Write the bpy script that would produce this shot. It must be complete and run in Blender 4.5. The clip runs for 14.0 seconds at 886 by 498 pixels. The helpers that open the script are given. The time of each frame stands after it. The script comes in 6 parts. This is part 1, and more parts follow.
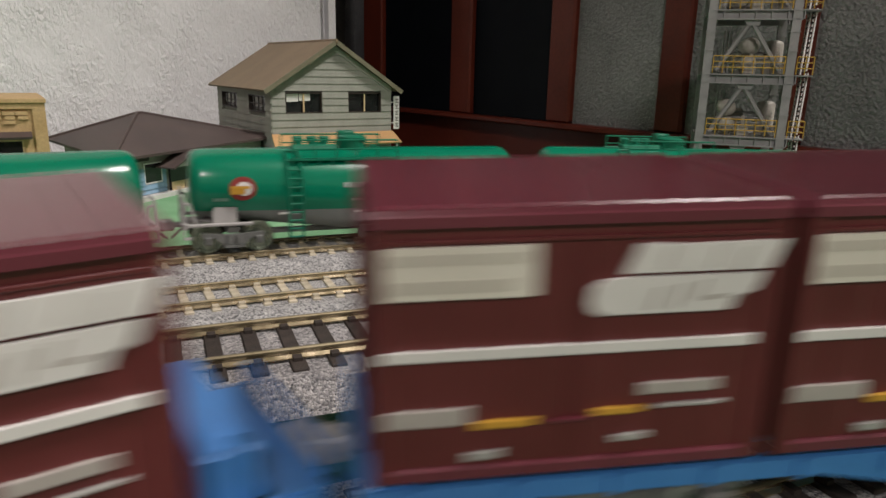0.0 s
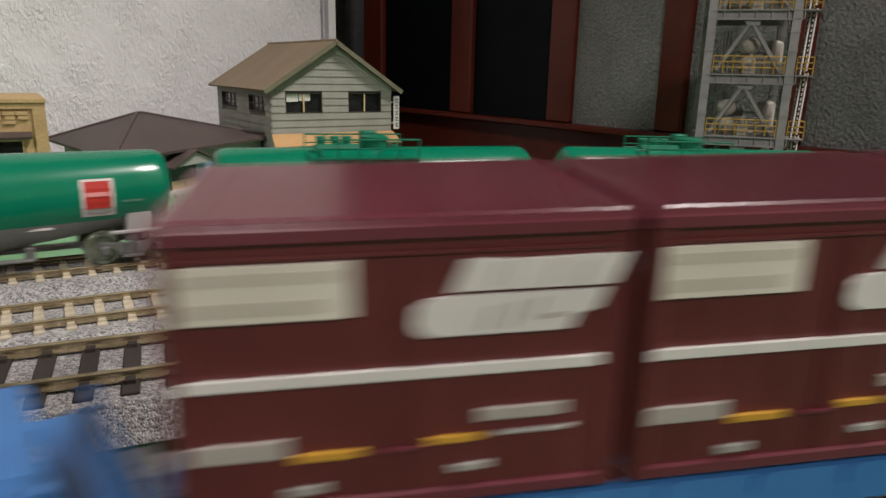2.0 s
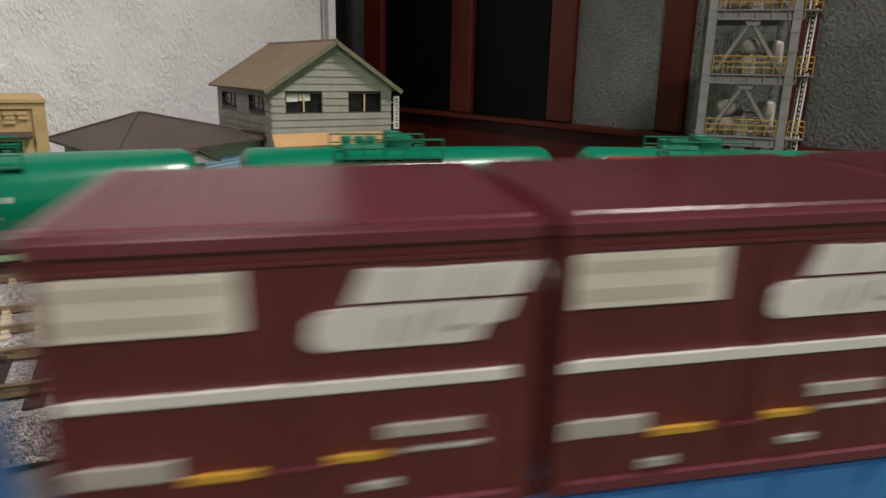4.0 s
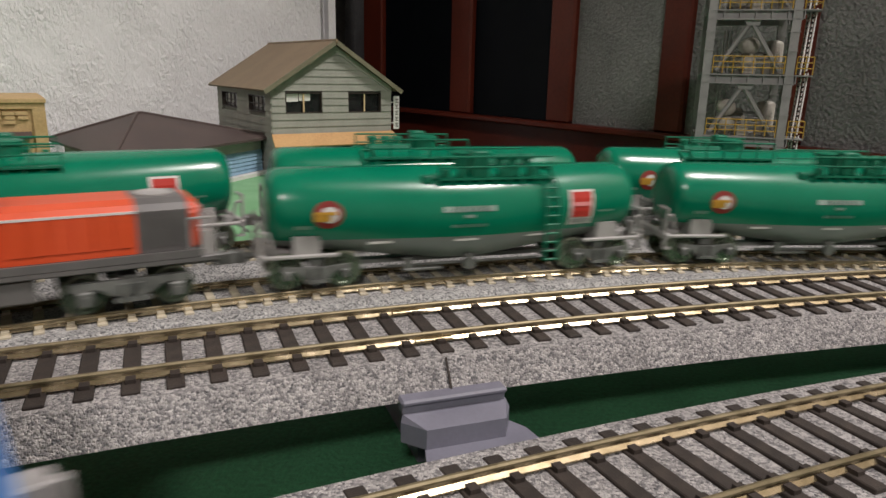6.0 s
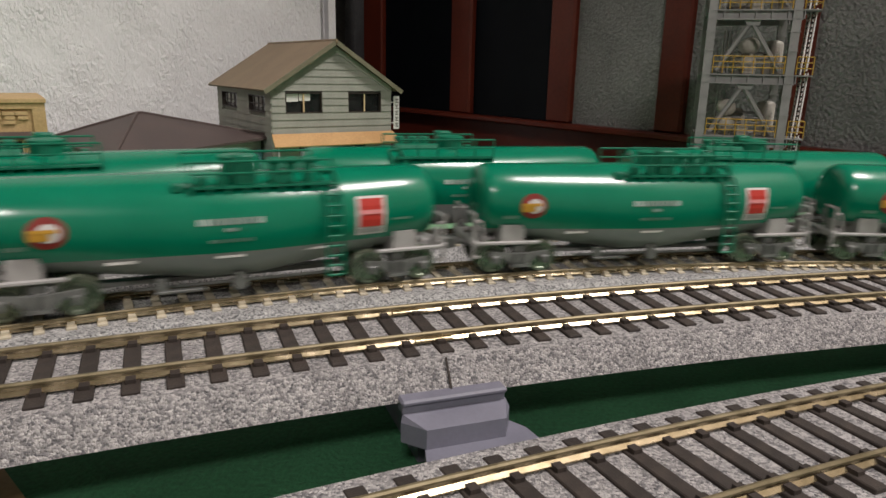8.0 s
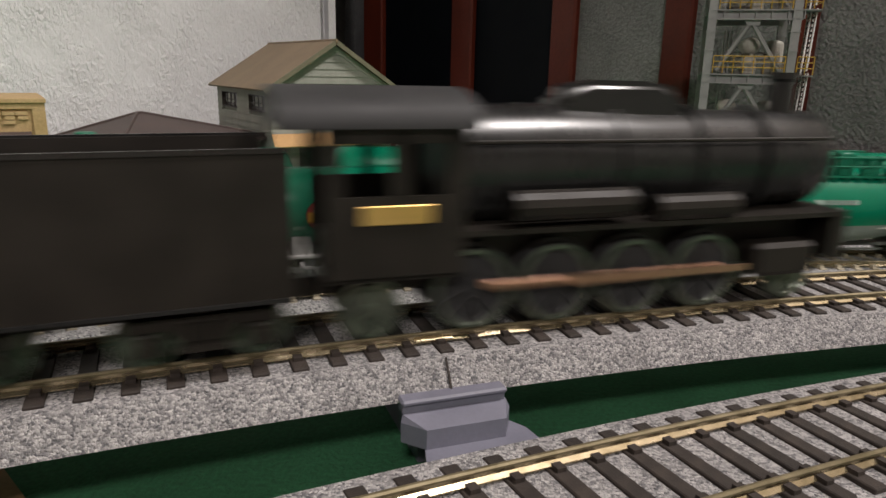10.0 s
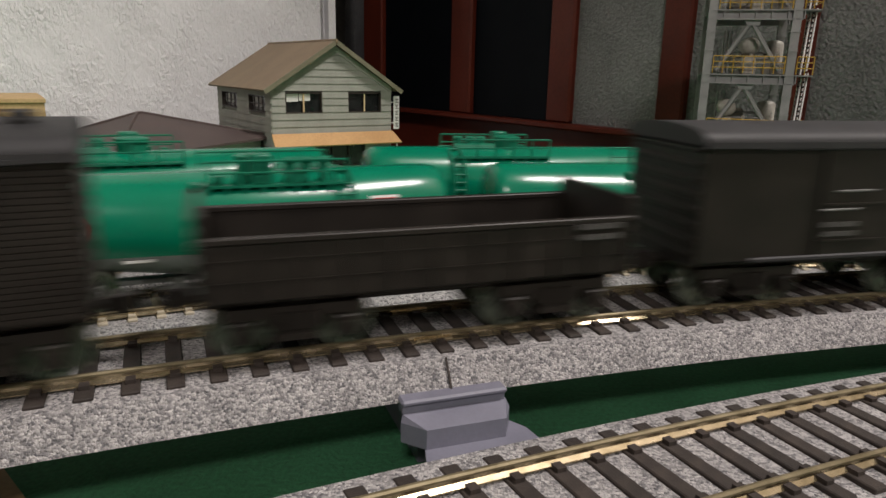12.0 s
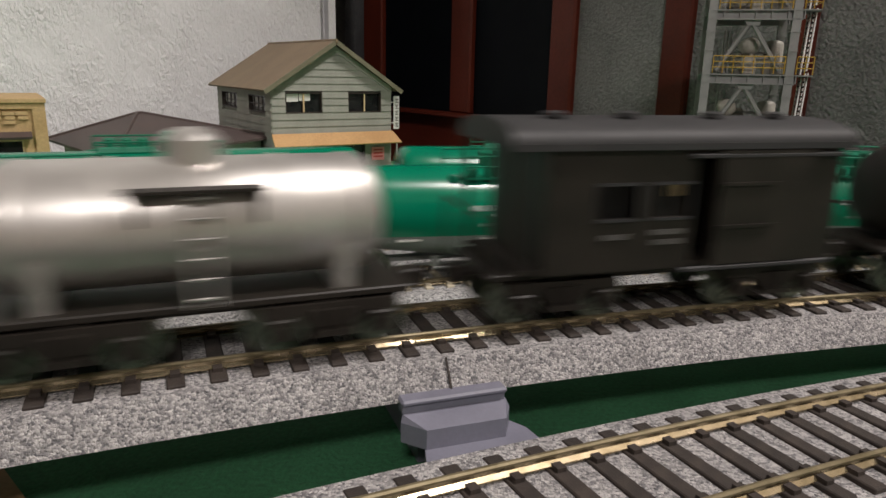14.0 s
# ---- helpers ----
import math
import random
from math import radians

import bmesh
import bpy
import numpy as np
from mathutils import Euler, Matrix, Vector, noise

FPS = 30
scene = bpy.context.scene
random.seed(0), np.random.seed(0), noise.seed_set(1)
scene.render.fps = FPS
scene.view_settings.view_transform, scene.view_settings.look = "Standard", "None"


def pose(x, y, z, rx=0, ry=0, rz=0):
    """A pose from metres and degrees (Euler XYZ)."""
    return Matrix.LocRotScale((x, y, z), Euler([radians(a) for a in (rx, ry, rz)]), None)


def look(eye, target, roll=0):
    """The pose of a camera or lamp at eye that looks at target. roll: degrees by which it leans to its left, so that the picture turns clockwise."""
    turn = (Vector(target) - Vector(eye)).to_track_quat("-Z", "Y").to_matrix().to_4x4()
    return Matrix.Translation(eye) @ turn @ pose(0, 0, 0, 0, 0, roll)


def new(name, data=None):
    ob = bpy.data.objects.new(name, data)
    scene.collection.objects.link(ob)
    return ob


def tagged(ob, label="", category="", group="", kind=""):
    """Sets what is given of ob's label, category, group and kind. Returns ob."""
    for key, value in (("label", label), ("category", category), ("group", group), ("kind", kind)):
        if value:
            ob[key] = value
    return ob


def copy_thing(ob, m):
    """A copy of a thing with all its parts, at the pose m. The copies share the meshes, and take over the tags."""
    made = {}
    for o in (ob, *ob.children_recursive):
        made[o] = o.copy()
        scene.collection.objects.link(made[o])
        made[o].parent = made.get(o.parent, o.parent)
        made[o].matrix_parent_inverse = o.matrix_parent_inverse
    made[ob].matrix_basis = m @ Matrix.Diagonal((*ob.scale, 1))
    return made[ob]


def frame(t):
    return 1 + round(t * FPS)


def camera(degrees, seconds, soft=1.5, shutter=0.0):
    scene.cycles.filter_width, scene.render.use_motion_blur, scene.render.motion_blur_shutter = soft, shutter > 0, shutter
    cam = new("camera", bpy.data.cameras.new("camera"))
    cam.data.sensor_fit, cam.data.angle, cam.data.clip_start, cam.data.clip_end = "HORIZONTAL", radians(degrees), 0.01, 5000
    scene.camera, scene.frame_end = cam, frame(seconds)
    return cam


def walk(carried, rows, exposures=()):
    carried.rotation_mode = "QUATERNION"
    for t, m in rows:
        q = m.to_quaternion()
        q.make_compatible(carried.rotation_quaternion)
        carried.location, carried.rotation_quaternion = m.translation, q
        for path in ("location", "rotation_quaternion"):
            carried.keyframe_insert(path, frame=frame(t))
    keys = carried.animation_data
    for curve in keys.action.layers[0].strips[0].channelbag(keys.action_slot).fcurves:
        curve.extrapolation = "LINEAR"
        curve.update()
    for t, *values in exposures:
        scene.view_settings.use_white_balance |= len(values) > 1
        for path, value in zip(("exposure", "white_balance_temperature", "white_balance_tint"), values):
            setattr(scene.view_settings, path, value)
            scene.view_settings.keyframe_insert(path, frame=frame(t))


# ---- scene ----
MM = 0.001
EYE = (0.0, 0.0, 0.0559)
PITCH = radians(14.63)
cam = camera(65.8, 14.0, soft=1.5, shutter=0.75)
AIM = look(EYE, (0.0, math.cos(PITCH), EYE[2] - math.sin(PITCH)), 1.31)
walk(cam, [(0.0, AIM), (14.0, AIM)])

# ---- light: a ceiling panel and an added, stronger front fill, in a closed room ----
world = bpy.data.worlds.new("room_air")
scene.world = world
world.use_nodes = True
world.node_tree.nodes["Background"].inputs[0].default_value = (0.9, 0.93, 1.0, 1)
world.node_tree.nodes["Background"].inputs[1].default_value = 0.02
scene.view_settings.exposure = 0.0


def disk_lamp(name, x, y, z, size, watts, color):
    data = bpy.data.lights.new(name, "AREA")
    data.shape, data.size, data.energy, data.color = "DISK", size, watts, color
    ob = new(name, data)
    ob.matrix_world = pose(x, y, z)
    return ob


disk_lamp("ceiling_light", 0.85, 0.03, 1.62, 0.36, 33.0, (1.0, 0.92, 0.89))
# unseen fill lamp behind the camera, added to brighten upright faces
disk_lamp("ceiling_light_back", 0.0, -1.9, 1.62, 0.36, 40.5, (1.0, 0.92, 0.89))

# ---- materials ----


def surface(name, a, b, rough=0.5, metal=0.0, scale=60.0, bump=0.0, bump_scale=None, spread=(0.35, 0.65), fine=0.25, coat=0.0, object_vary=0.0, rough_vary=0.12):
    """A two-tone surface: broad stains between colours a and b, fine grain over it, roughness that varies, relief."""
    m = bpy.data.materials.new(name)
    m.use_nodes = True
    nt = m.node_tree
    n, l = nt.nodes, nt.links
    p = n["Principled BSDF"]
    tc = n.new("ShaderNodeTexCoord")
    big = n.new("ShaderNodeTexNoise")
    big.inputs["Scale"].default_value, big.inputs["Detail"].default_value = scale, 4
    l.new(tc.outputs["Object"], big.inputs["Vector"])
    ramp = n.new("ShaderNodeValToRGB")
    ramp.color_ramp.elements[0].position, ramp.color_ramp.elements[1].position = spread
    ramp.color_ramp.elements[0].color, ramp.color_ramp.elements[1].color = (*a, 1), (*b, 1)
    l.new(big.outputs["Fac"], ramp.inputs["Fac"])
    small = n.new("ShaderNodeTexNoise")
    small.inputs["Scale"].default_value, small.inputs["Detail"].default_value = bump_scale or scale * 12, 3
    l.new(tc.outputs["Object"], small.inputs["Vector"])
    level = n.new("ShaderNodeMapRange")
    level.inputs[3].default_value, level.inputs[4].default_value = 1 - fine, 1 + fine
    l.new(small.outputs["Fac"], level.inputs[0])
    mul = n.new("ShaderNodeVectorMath")
    mul.operation = "SCALE"
    l.new(ramp.outputs["Color"], mul.inputs[0])
    l.new(level.outputs[0], mul.inputs["Scale"])
    out = mul.outputs[0]
    if object_vary:
        info = n.new("ShaderNodeObjectInfo")
        rnd = n.new("ShaderNodeMapRange")
        rnd.inputs[3].default_value, rnd.inputs[4].default_value = 1 - object_vary, 1 + object_vary
        l.new(info.outputs["Random"], rnd.inputs[0])
        mul2 = n.new("ShaderNodeVectorMath")
        mul2.operation = "SCALE"
        l.new(out, mul2.inputs[0])
        l.new(rnd.outputs[0], mul2.inputs["Scale"])
        out = mul2.outputs[0]
    l.new(out, p.inputs["Base Color"])
    rr = n.new("ShaderNodeMapRange")
    rr.inputs[3].default_value, rr.inputs[4].default_value = max(0.03, rough - rough_vary), min(1, rough + rough_vary)
    l.new(big.outputs["Fac"], rr.inputs[0])
    l.new(rr.outputs[0], p.inputs["Roughness"])
    p.inputs["Metallic"].default_value = metal
    p.inputs["Coat Weight"].default_value = coat
    p.inputs["Coat Roughness"].default_value = 0.12
    if bump:
        bp = n.new("ShaderNodeBump")
        bp.inputs["Strength"].default_value, bp.inputs["Distance"].default_value = 1.0, bump
        l.new(small.outputs["Fac"], bp.inputs["Height"])
        l.new(bp.outputs[0], p.inputs["Normal"])
    return m


def ballast_surface(name, dark, mid, light, grain):
    """Granite chips: cells of mixed greys with rounded relief."""
    m = bpy.data.materials.new(name)
    m.use_nodes = True
    nt = m.node_tree
    n, l = nt.nodes, nt.links
    p = n["Principled BSDF"]
    tc = n.new("ShaderNodeTexCoord")
    warp = n.new("ShaderNodeTexNoise")
    warp.inputs["Scale"].default_value = grain * 1.5
    l.new(tc.outputs["Object"], warp.inputs["Vector"])
    shift = n.new("ShaderNodeVectorMath")
    shift.operation = "MULTIPLY_ADD"
    shift.inputs[1].default_value = (0.0006, 0.0006, 0.0006)
    l.new(warp.outputs["Color"], shift.inputs[0])
    l.new(tc.outputs["Object"], shift.inputs[2])
    v = n.new("ShaderNodeTexVoronoi")
    v.inputs["Scale"].default_value = grain
    l.new(shift.outputs[0], v.inputs["Vector"])
    sep = n.new("ShaderNodeSeparateColor")
    l.new(v.outputs["Color"], sep.inputs[0])
    ramp = n.new("ShaderNodeValToRGB")
    e = ramp.color_ramp.elements
    e[0].position, e[0].color = 0.0, (*dark, 1)
    e[1].position, e[1].color = 1.0, (*light, 1)
    k = e.new(0.38)
    k.color = (*mid, 1)
    l.new(sep.outputs[0], ramp.inputs["Fac"])
    stain = n.new("ShaderNodeTexNoise")
    stain.inputs["Scale"].default_value, stain.inputs["Detail"].default_value = 120, 5
    l.new(tc.outputs["Object"], stain.inputs["Vector"])
    level = n.new("ShaderNodeMapRange")
    level.inputs[3].default_value, level.inputs[4].default_value = 0.65, 1.3
    l.new(stain.outputs["Fac"], level.inputs[0])
    mul = n.new("ShaderNodeVectorMath")
    mul.operation = "SCALE"
    l.new(ramp.outputs["Color"], mul.inputs[0])
    l.new(level.outputs[0], mul.inputs["Scale"])
    l.new(mul.outputs[0], p.inputs["Base Color"])
    p.inputs["Roughness"].default_value = 0.85
    inv = n.new("ShaderNodeMath")
    inv.operation = "SUBTRACT"
    inv.inputs[0].default_value = 1.0
    l.new(v.outputs["Distance"], inv.inputs[1])
    bp = n.new("ShaderNodeBump")
    bp.inputs["Strength"].default_value, bp.inputs["Distance"].default_value = 1.0, 0.00045
    l.new(inv.outputs[0], bp.inputs["Height"])
    l.new(bp.outputs[0], p.inputs["Normal"])
    return m


def plaster_surface(name, a, b):
    """Trowelled plaster: crisp broken ridges over a faintly mottled white."""
    m = surface(name, a, b, 0.75, scale=9, fine=0.05, bump_scale=60)
    n, l = m.node_tree.nodes, m.node_tree.links
    tc = n.new("ShaderNodeTexCoord")
    # trowel strokes: stretched along two slanting ways, broken by smoother patches
    turn = n.new("ShaderNodeMapping")
    turn.inputs["Rotation"].default_value, turn.inputs["Scale"].default_value = (0.0, radians(38), 0.0), (1.0, 1.0, 0.6)
    l.new(tc.outputs["Object"], turn.inputs["Vector"])
    ridge = n.new("ShaderNodeTexNoise")
    ridge.inputs["Scale"].default_value, ridge.inputs["Detail"].default_value, ridge.inputs["Distortion"].default_value = 330, 5, 0.5
    l.new(turn.outputs[0], ridge.inputs["Vector"])
    patch = n.new("ShaderNodeTexNoise")
    patch.inputs["Scale"].default_value, patch.inputs["Detail"].default_value = 22, 3
    l.new(tc.outputs["Object"], patch.inputs["Vector"])
    cover = n.new("ShaderNodeMapRange")
    cover.inputs[1].default_value, cover.inputs[2].default_value, cover.inputs[3].default_value = 0.3, 0.64, 0.22
    l.new(patch.outputs["Fac"], cover.inputs[0])
    height = n.new("ShaderNodeMath")
    height.operation = "MULTIPLY"
    l.new(ridge.outputs["Fac"], height.inputs[0])
    l.new(cover.outputs[0], height.inputs[1])
    bp = n.new("ShaderNodeBump")
    bp.inputs["Strength"].default_value, bp.inputs["Distance"].default_value = 1.0, 0.0034
    l.new(height.outputs[0], bp.inputs["Height"])
    l.new(bp.outputs[0], n["Principled BSDF"].inputs["Normal"])
    return m


M = {}
M["ballast"] = ballast_surface("grey_granite_ballast", (0.12, 0.118, 0.124), (0.29, 0.28, 0.278), (0.55, 0.527, 0.517), 2100)
M["ballast_far"] = ballast_surface("grey_fine_ballast", (0.1, 0.1, 0.1), (0.34, 0.34, 0.34), (0.62, 0.61, 0.59), 2000)
M["tie_dark"] = surface("dark_brown_sleeper", (0.022, 0.016, 0.013), (0.04, 0.03, 0.024), 0.75, scale=400, bump=0.0001, object_vary=0.2)
M["tie_light"] = surface("pale_concrete_sleeper", (0.42, 0.37, 0.27), (0.52, 0.47, 0.36), 0.7, scale=400, bump=0.0001, object_vary=0.1)
M["rail"] = surface("nickel_silver_rail", (0.4, 0.33, 0.2), (0.54, 0.45, 0.3), 0.24, 0.9, scale=300, fine=0.12)
M["rail_head"] = surface("dull_rail_head", (0.17, 0.14, 0.08), (0.25, 0.21, 0.13), 0.5, 0.6, scale=300, fine=0.15)
M["felt"] = surface("dark_green_felt", (0.022, 0.11, 0.045), (0.034, 0.15, 0.066), 0.95, scale=30, bump=0.0004, bump_scale=900, fine=0.5)
M["lawn"] = surface("pale_green_board", (0.16, 0.36, 0.18), (0.22, 0.44, 0.24), 0.85, scale=40, bump=0.0002, bump_scale=1500)
M["pier"] = surface("slate_grey_plastic", (0.15, 0.15, 0.19), (0.18, 0.18, 0.225), 0.5, scale=90, bump=0.00005, fine=0.08)
M["wood_edge"] = surface("raw_wood", (0.2, 0.12, 0.05), (0.32, 0.2, 0.09), 0.7, scale=60, bump=0.0001)
M["plaster"] = plaster_surface("white_trowelled_plaster", (0.9, 0.9, 0.912), (0.94, 0.94, 0.95))
M["panel"] = surface("grey_pebbled_glass", (0.13, 0.13, 0.13), (0.235, 0.235, 0.232), 0.36, scale=9, bump=0.0022, bump_scale=420, fine=0.5)
M["mahogany"] = surface("red_brown_lacquered_wood", (0.084, 0.0152, 0.0082), (0.122, 0.022, 0.0116), 0.36, scale=14, fine=0.25, bump_scale=300, coat=0.04)
M["mahogany"].node_tree.nodes["Principled BSDF"].inputs["Specular IOR Level"].default_value = 0.22
M["dark_glass"] = surface("night_window_glass", (0.004, 0.005, 0.007), (0.007, 0.0085, 0.01), 0.2, scale=3)
M["dark_glass"].node_tree.nodes["Principled BSDF"].inputs["Specular IOR Level"].default_value = 0.04
M["curtain"] = surface("grey_dark_curtain", (0.1, 0.1, 0.1), (0.16, 0.16, 0.16), 0.9, scale=20, bump=0.001, bump_scale=300)
# beige of the unseen walls and ceiling, kept dark to limit bounced light
M["room_beige"] = surface("room_plaster", (0.3, 0.275, 0.25), (0.36, 0.33, 0.3), 0.9, scale=4)
M["table_wood"] = surface("pale_table_wood", (0.2, 0.14, 0.1), (0.27, 0.2, 0.14), 0.5, scale=7)
M["floor_wood"] = surface("room_floor_wood", (0.2, 0.12, 0.07), (0.3, 0.19, 0.11), 0.5, scale=5)
M["tank_green"] = surface("tank_green_paint", (0.0, 0.16, 0.085), (0.002, 0.18, 0.098), 0.22, scale=50, fine=0.04, rough_vary=0.05)
M["tank_green_dull"] = surface("fitting_green_plastic", (0.0, 0.13, 0.07), (0.002, 0.16, 0.085), 0.45, scale=90, fine=0.1)
M["tank_grey"] = surface("tank_grey_paint", (0.2, 0.22, 0.21), (0.24, 0.26, 0.25), 0.38, scale=50, fine=0.05)
M["light_grey"] = surface("light_grey_plastic", (0.31, 0.3, 0.29), (0.39, 0.38, 0.37), 0.5, scale=120, fine=0.1)
M["mid_grey"] = surface("bogie_grey_plastic", (0.1, 0.104, 0.098), (0.17, 0.175, 0.165), 0.45, scale=200, fine=0.2)
M["wheel"] = surface("blackened_wheel_steel", (0.12, 0.14, 0.11), (0.22, 0.25, 0.2), 0.3, 0.7, scale=200)
M["bright_wheel"] = surface("grey_green_wheel_steel", (0.2, 0.24, 0.18), (0.34, 0.38, 0.3), 0.28, 0.75, scale=200)
M["panel_ink"] = surface("warm_white_print", (0.63, 0.6, 0.52), (0.69, 0.66, 0.58), 0.5, scale=80, fine=0.06)
M["label_ink"] = surface("faded_label_print", (0.47, 0.44, 0.38), (0.53, 0.5, 0.43), 0.6, scale=80, fine=0.08)
M["grey_ink"] = surface("grey_print", (0.3, 0.3, 0.28), (0.38, 0.37, 0.35), 0.6, scale=80, fine=0.1)
M["faint_ink"] = surface("faint_grey_print", (0.07, 0.068, 0.064), (0.1, 0.098, 0.092), 0.6, scale=80, fine=0.1)
M["dull_ink"] = surface("dull_white_print", (0.33, 0.3, 0.275), (0.4, 0.37, 0.34), 0.5, scale=80, fine=0.08)
M["white_ink"] = surface("white_print", (0.62, 0.61, 0.585), (0.69, 0.68, 0.65), 0.5, scale=80, fine=0.04)
M["pale_green_ink"] = surface("thin_white_print", (0.27, 0.37, 0.32), (0.34, 0.44, 0.39), 0.5, scale=80, fine=0.05)
M["dim_ink"] = surface("dim_green_white_print", (0.12, 0.26, 0.19), (0.16, 0.3, 0.23), 0.5, scale=80, fine=0.05)
M["cream_ink"] = surface("cream_print", (0.66, 0.64, 0.55), (0.72, 0.7, 0.62), 0.5, scale=80, fine=0.05)
M["red_ink"] = surface("red_print", (0.42, 0.03, 0.02), (0.48, 0.036, 0.025), 0.45, scale=80, fine=0.04)
M["ring_red"] = surface("dark_red_print", (0.2, 0.022, 0.018), (0.25, 0.03, 0.024), 0.45, scale=80, fine=0.06)
M["yellow_ink"] = surface("yellow_print", (0.5, 0.27, 0.03), (0.56, 0.31, 0.04), 0.5, scale=80, fine=0.04)
M["maroon"] = surface("maroon_container_paint", (0.104, 0.0182, 0.0195), (0.122, 0.0222, 0.0235), 0.42, scale=60, fine=0.07)
M["maroon_roof"] = surface("maroon_roof_paint", (0.118, 0.024, 0.036), (0.138, 0.03, 0.044), 0.24, scale=60, fine=0.06, rough_vary=0.05)
M["maroon_dark"] = surface("dark_maroon_seam", (0.03, 0.008, 0.008), (0.04, 0.01, 0.01), 0.6, scale=60)
M["blue"] = surface("blue_wagon_paint", (0.045, 0.18, 0.48), (0.06, 0.22, 0.54), 0.45, scale=60, fine=0.08)
M["black"] = surface("black_wagon_plastic", (0.012, 0.0098, 0.0078), (0.019, 0.0155, 0.012), 0.5, scale=80, fine=0.25, bump=0.00004)
M["black_roof"] = surface("black_roof_plastic", (0.02, 0.02, 0.021), (0.026, 0.026, 0.027), 0.64, scale=60, fine=0.15)
M["black_gloss"] = surface("black_boiler_paint", (0.012, 0.012, 0.012), (0.018, 0.018, 0.018), 0.28, scale=60, fine=0.1)
for name in ("black", "maroon_dark"):
    M[name].node_tree.nodes["Principled BSDF"].inputs["Specular IOR Level"].default_value = 0.34
M["silver"] = surface("silver_tank_paint", (0.54, 0.52, 0.49), (0.63, 0.61, 0.58), 0.4, 0.75, scale=40, fine=0.08)
M["brass"] = surface("brass_plate", (0.62, 0.4, 0.12), (0.7, 0.47, 0.16), 0.4, 0.6, scale=100)
M["rod"] = surface("copper_rod", (0.42, 0.24, 0.16), (0.5, 0.3, 0.2), 0.35, 0.8, scale=150)
M["orange"] = surface("vermilion_loco_paint", (0.62, 0.075, 0.02), (0.68, 0.09, 0.03), 0.4, scale=60, fine=0.06)
M["loco_grey"] = surface("grey_loco_paint", (0.1, 0.097, 0.095), (0.14, 0.135, 0.132), 0.45, scale=60, fine=0.08)
M["siding"] = surface("grey_green_weatherboard", (0.25, 0.255, 0.22), (0.31, 0.31, 0.27), 0.75, scale=70, bump=0.00008, fine=0.12)
M["house_roof"] = surface("brown_house_roof", (0.2, 0.145, 0.09), (0.245, 0.18, 0.115), 0.7, scale=50, bump=0.0001, fine=0.12)
M["trim_green"] = surface("olive_trim", (0.15, 0.14, 0.09), (0.19, 0.175, 0.115), 0.6, scale=90)
M["hip_roof"] = surface("dark_brown_roof", (0.06, 0.043, 0.04), (0.085, 0.062, 0.056), 0.6, scale=50, bump=0.0001, fine=0.12)
M["awning"] = surface("tan_awning", (0.5, 0.29, 0.12), (0.56, 0.34, 0.15), 0.7, scale=60)
M["sky_blue"] = surface("pale_blue_boards", (0.2, 0.33, 0.46), (0.26, 0.4, 0.53), 0.7, scale=90)
M["sand"] = surface("sand_stucco", (0.42, 0.29, 0.13), (0.5, 0.36, 0.18), 0.8, scale=60, bump=0.0001)
M["sand_light"] = surface("pale_sand_wood", (0.6, 0.45, 0.25), (0.66, 0.52, 0.3), 0.7, scale=60)
M["window_dark"] = surface("dark_model_window", (0.008, 0.009, 0.01), (0.02, 0.02, 0.02), 0.2, scale=100)
M["frame_dark"] = surface("dark_window_frame", (0.03, 0.022, 0.018), (0.04, 0.03, 0.025), 0.5, scale=100)
M["steel"] = surface("grey_steelwork", (0.25, 0.25, 0.245), (0.31, 0.31, 0.305), 0.55, scale=90, fine=0.12)
M["yellow_rail"] = surface("yellow_handrail", (0.4, 0.25, 0.03), (0.47, 0.3, 0.045), 0.5, scale=100)
M["vessel"] = surface("grey_beige_vessel", (0.33, 0.31, 0.27), (0.42, 0.4, 0.35), 0.5, scale=90)
M["pink"] = surface("pink_poster", (0.7, 0.25, 0.25), (0.75, 0.3, 0.3), 0.6, scale=100)

# ---- mesh helpers ----


def box(bm, x0, x1, y0, y1, z0, z1, bevel=0.0):
    """A block between the given limits, its edges bevelled."""
    r = bmesh.ops.create_cube(bm, size=1)
    vs = r["verts"]
    for v in vs:
        v.co = Vector((x0 + (v.co.x + 0.5) * (x1 - x0), y0 + (v.co.y + 0.5) * (y1 - y0), z0 + (v.co.z + 0.5) * (z1 - z0)))
    if bevel:
        es = list({e for v in vs for e in v.link_edges})
        bmesh.ops.bevel(bm, geom=es, offset=bevel, segments=1, affect="EDGES")
    return vs


def prism(bm, pts, axis, a, b):
    """A straight extrusion of the outline pts from a to b; axis x: pts are (y, z); y: (x, z); z: (x, y)."""
    def at(p, t):
        return {"x": (t, p[0], p[1]), "y": (p[0], t, p[1]), "z": (p[0], p[1], t)}[axis]
    va = [bm.verts.new(at(p, a)) for p in pts]
    vb = [bm.verts.new(at(p, b)) for p in pts]
    n = len(pts)
    bm.faces.new(va)
    bm.faces.new(vb[::-1])
    for i in range(n):
        bm.faces.new((va[i], vb[i], vb[(i + 1) % n], va[(i + 1) % n]))


def rod(bm, p, q, r, sides=8):
    """A round bar from p to q."""
    p, q = Vector(p), Vector(q)
    turn = (q - p).to_track_quat("Z", "Y").to_matrix().to_4x4()
    m = Matrix.Translation((p + q) / 2) @ turn
    bmesh.ops.create_cone(bm, cap_ends=True, segments=sides, radius1=r, radius2=r, depth=(q - p).length, matrix=m)


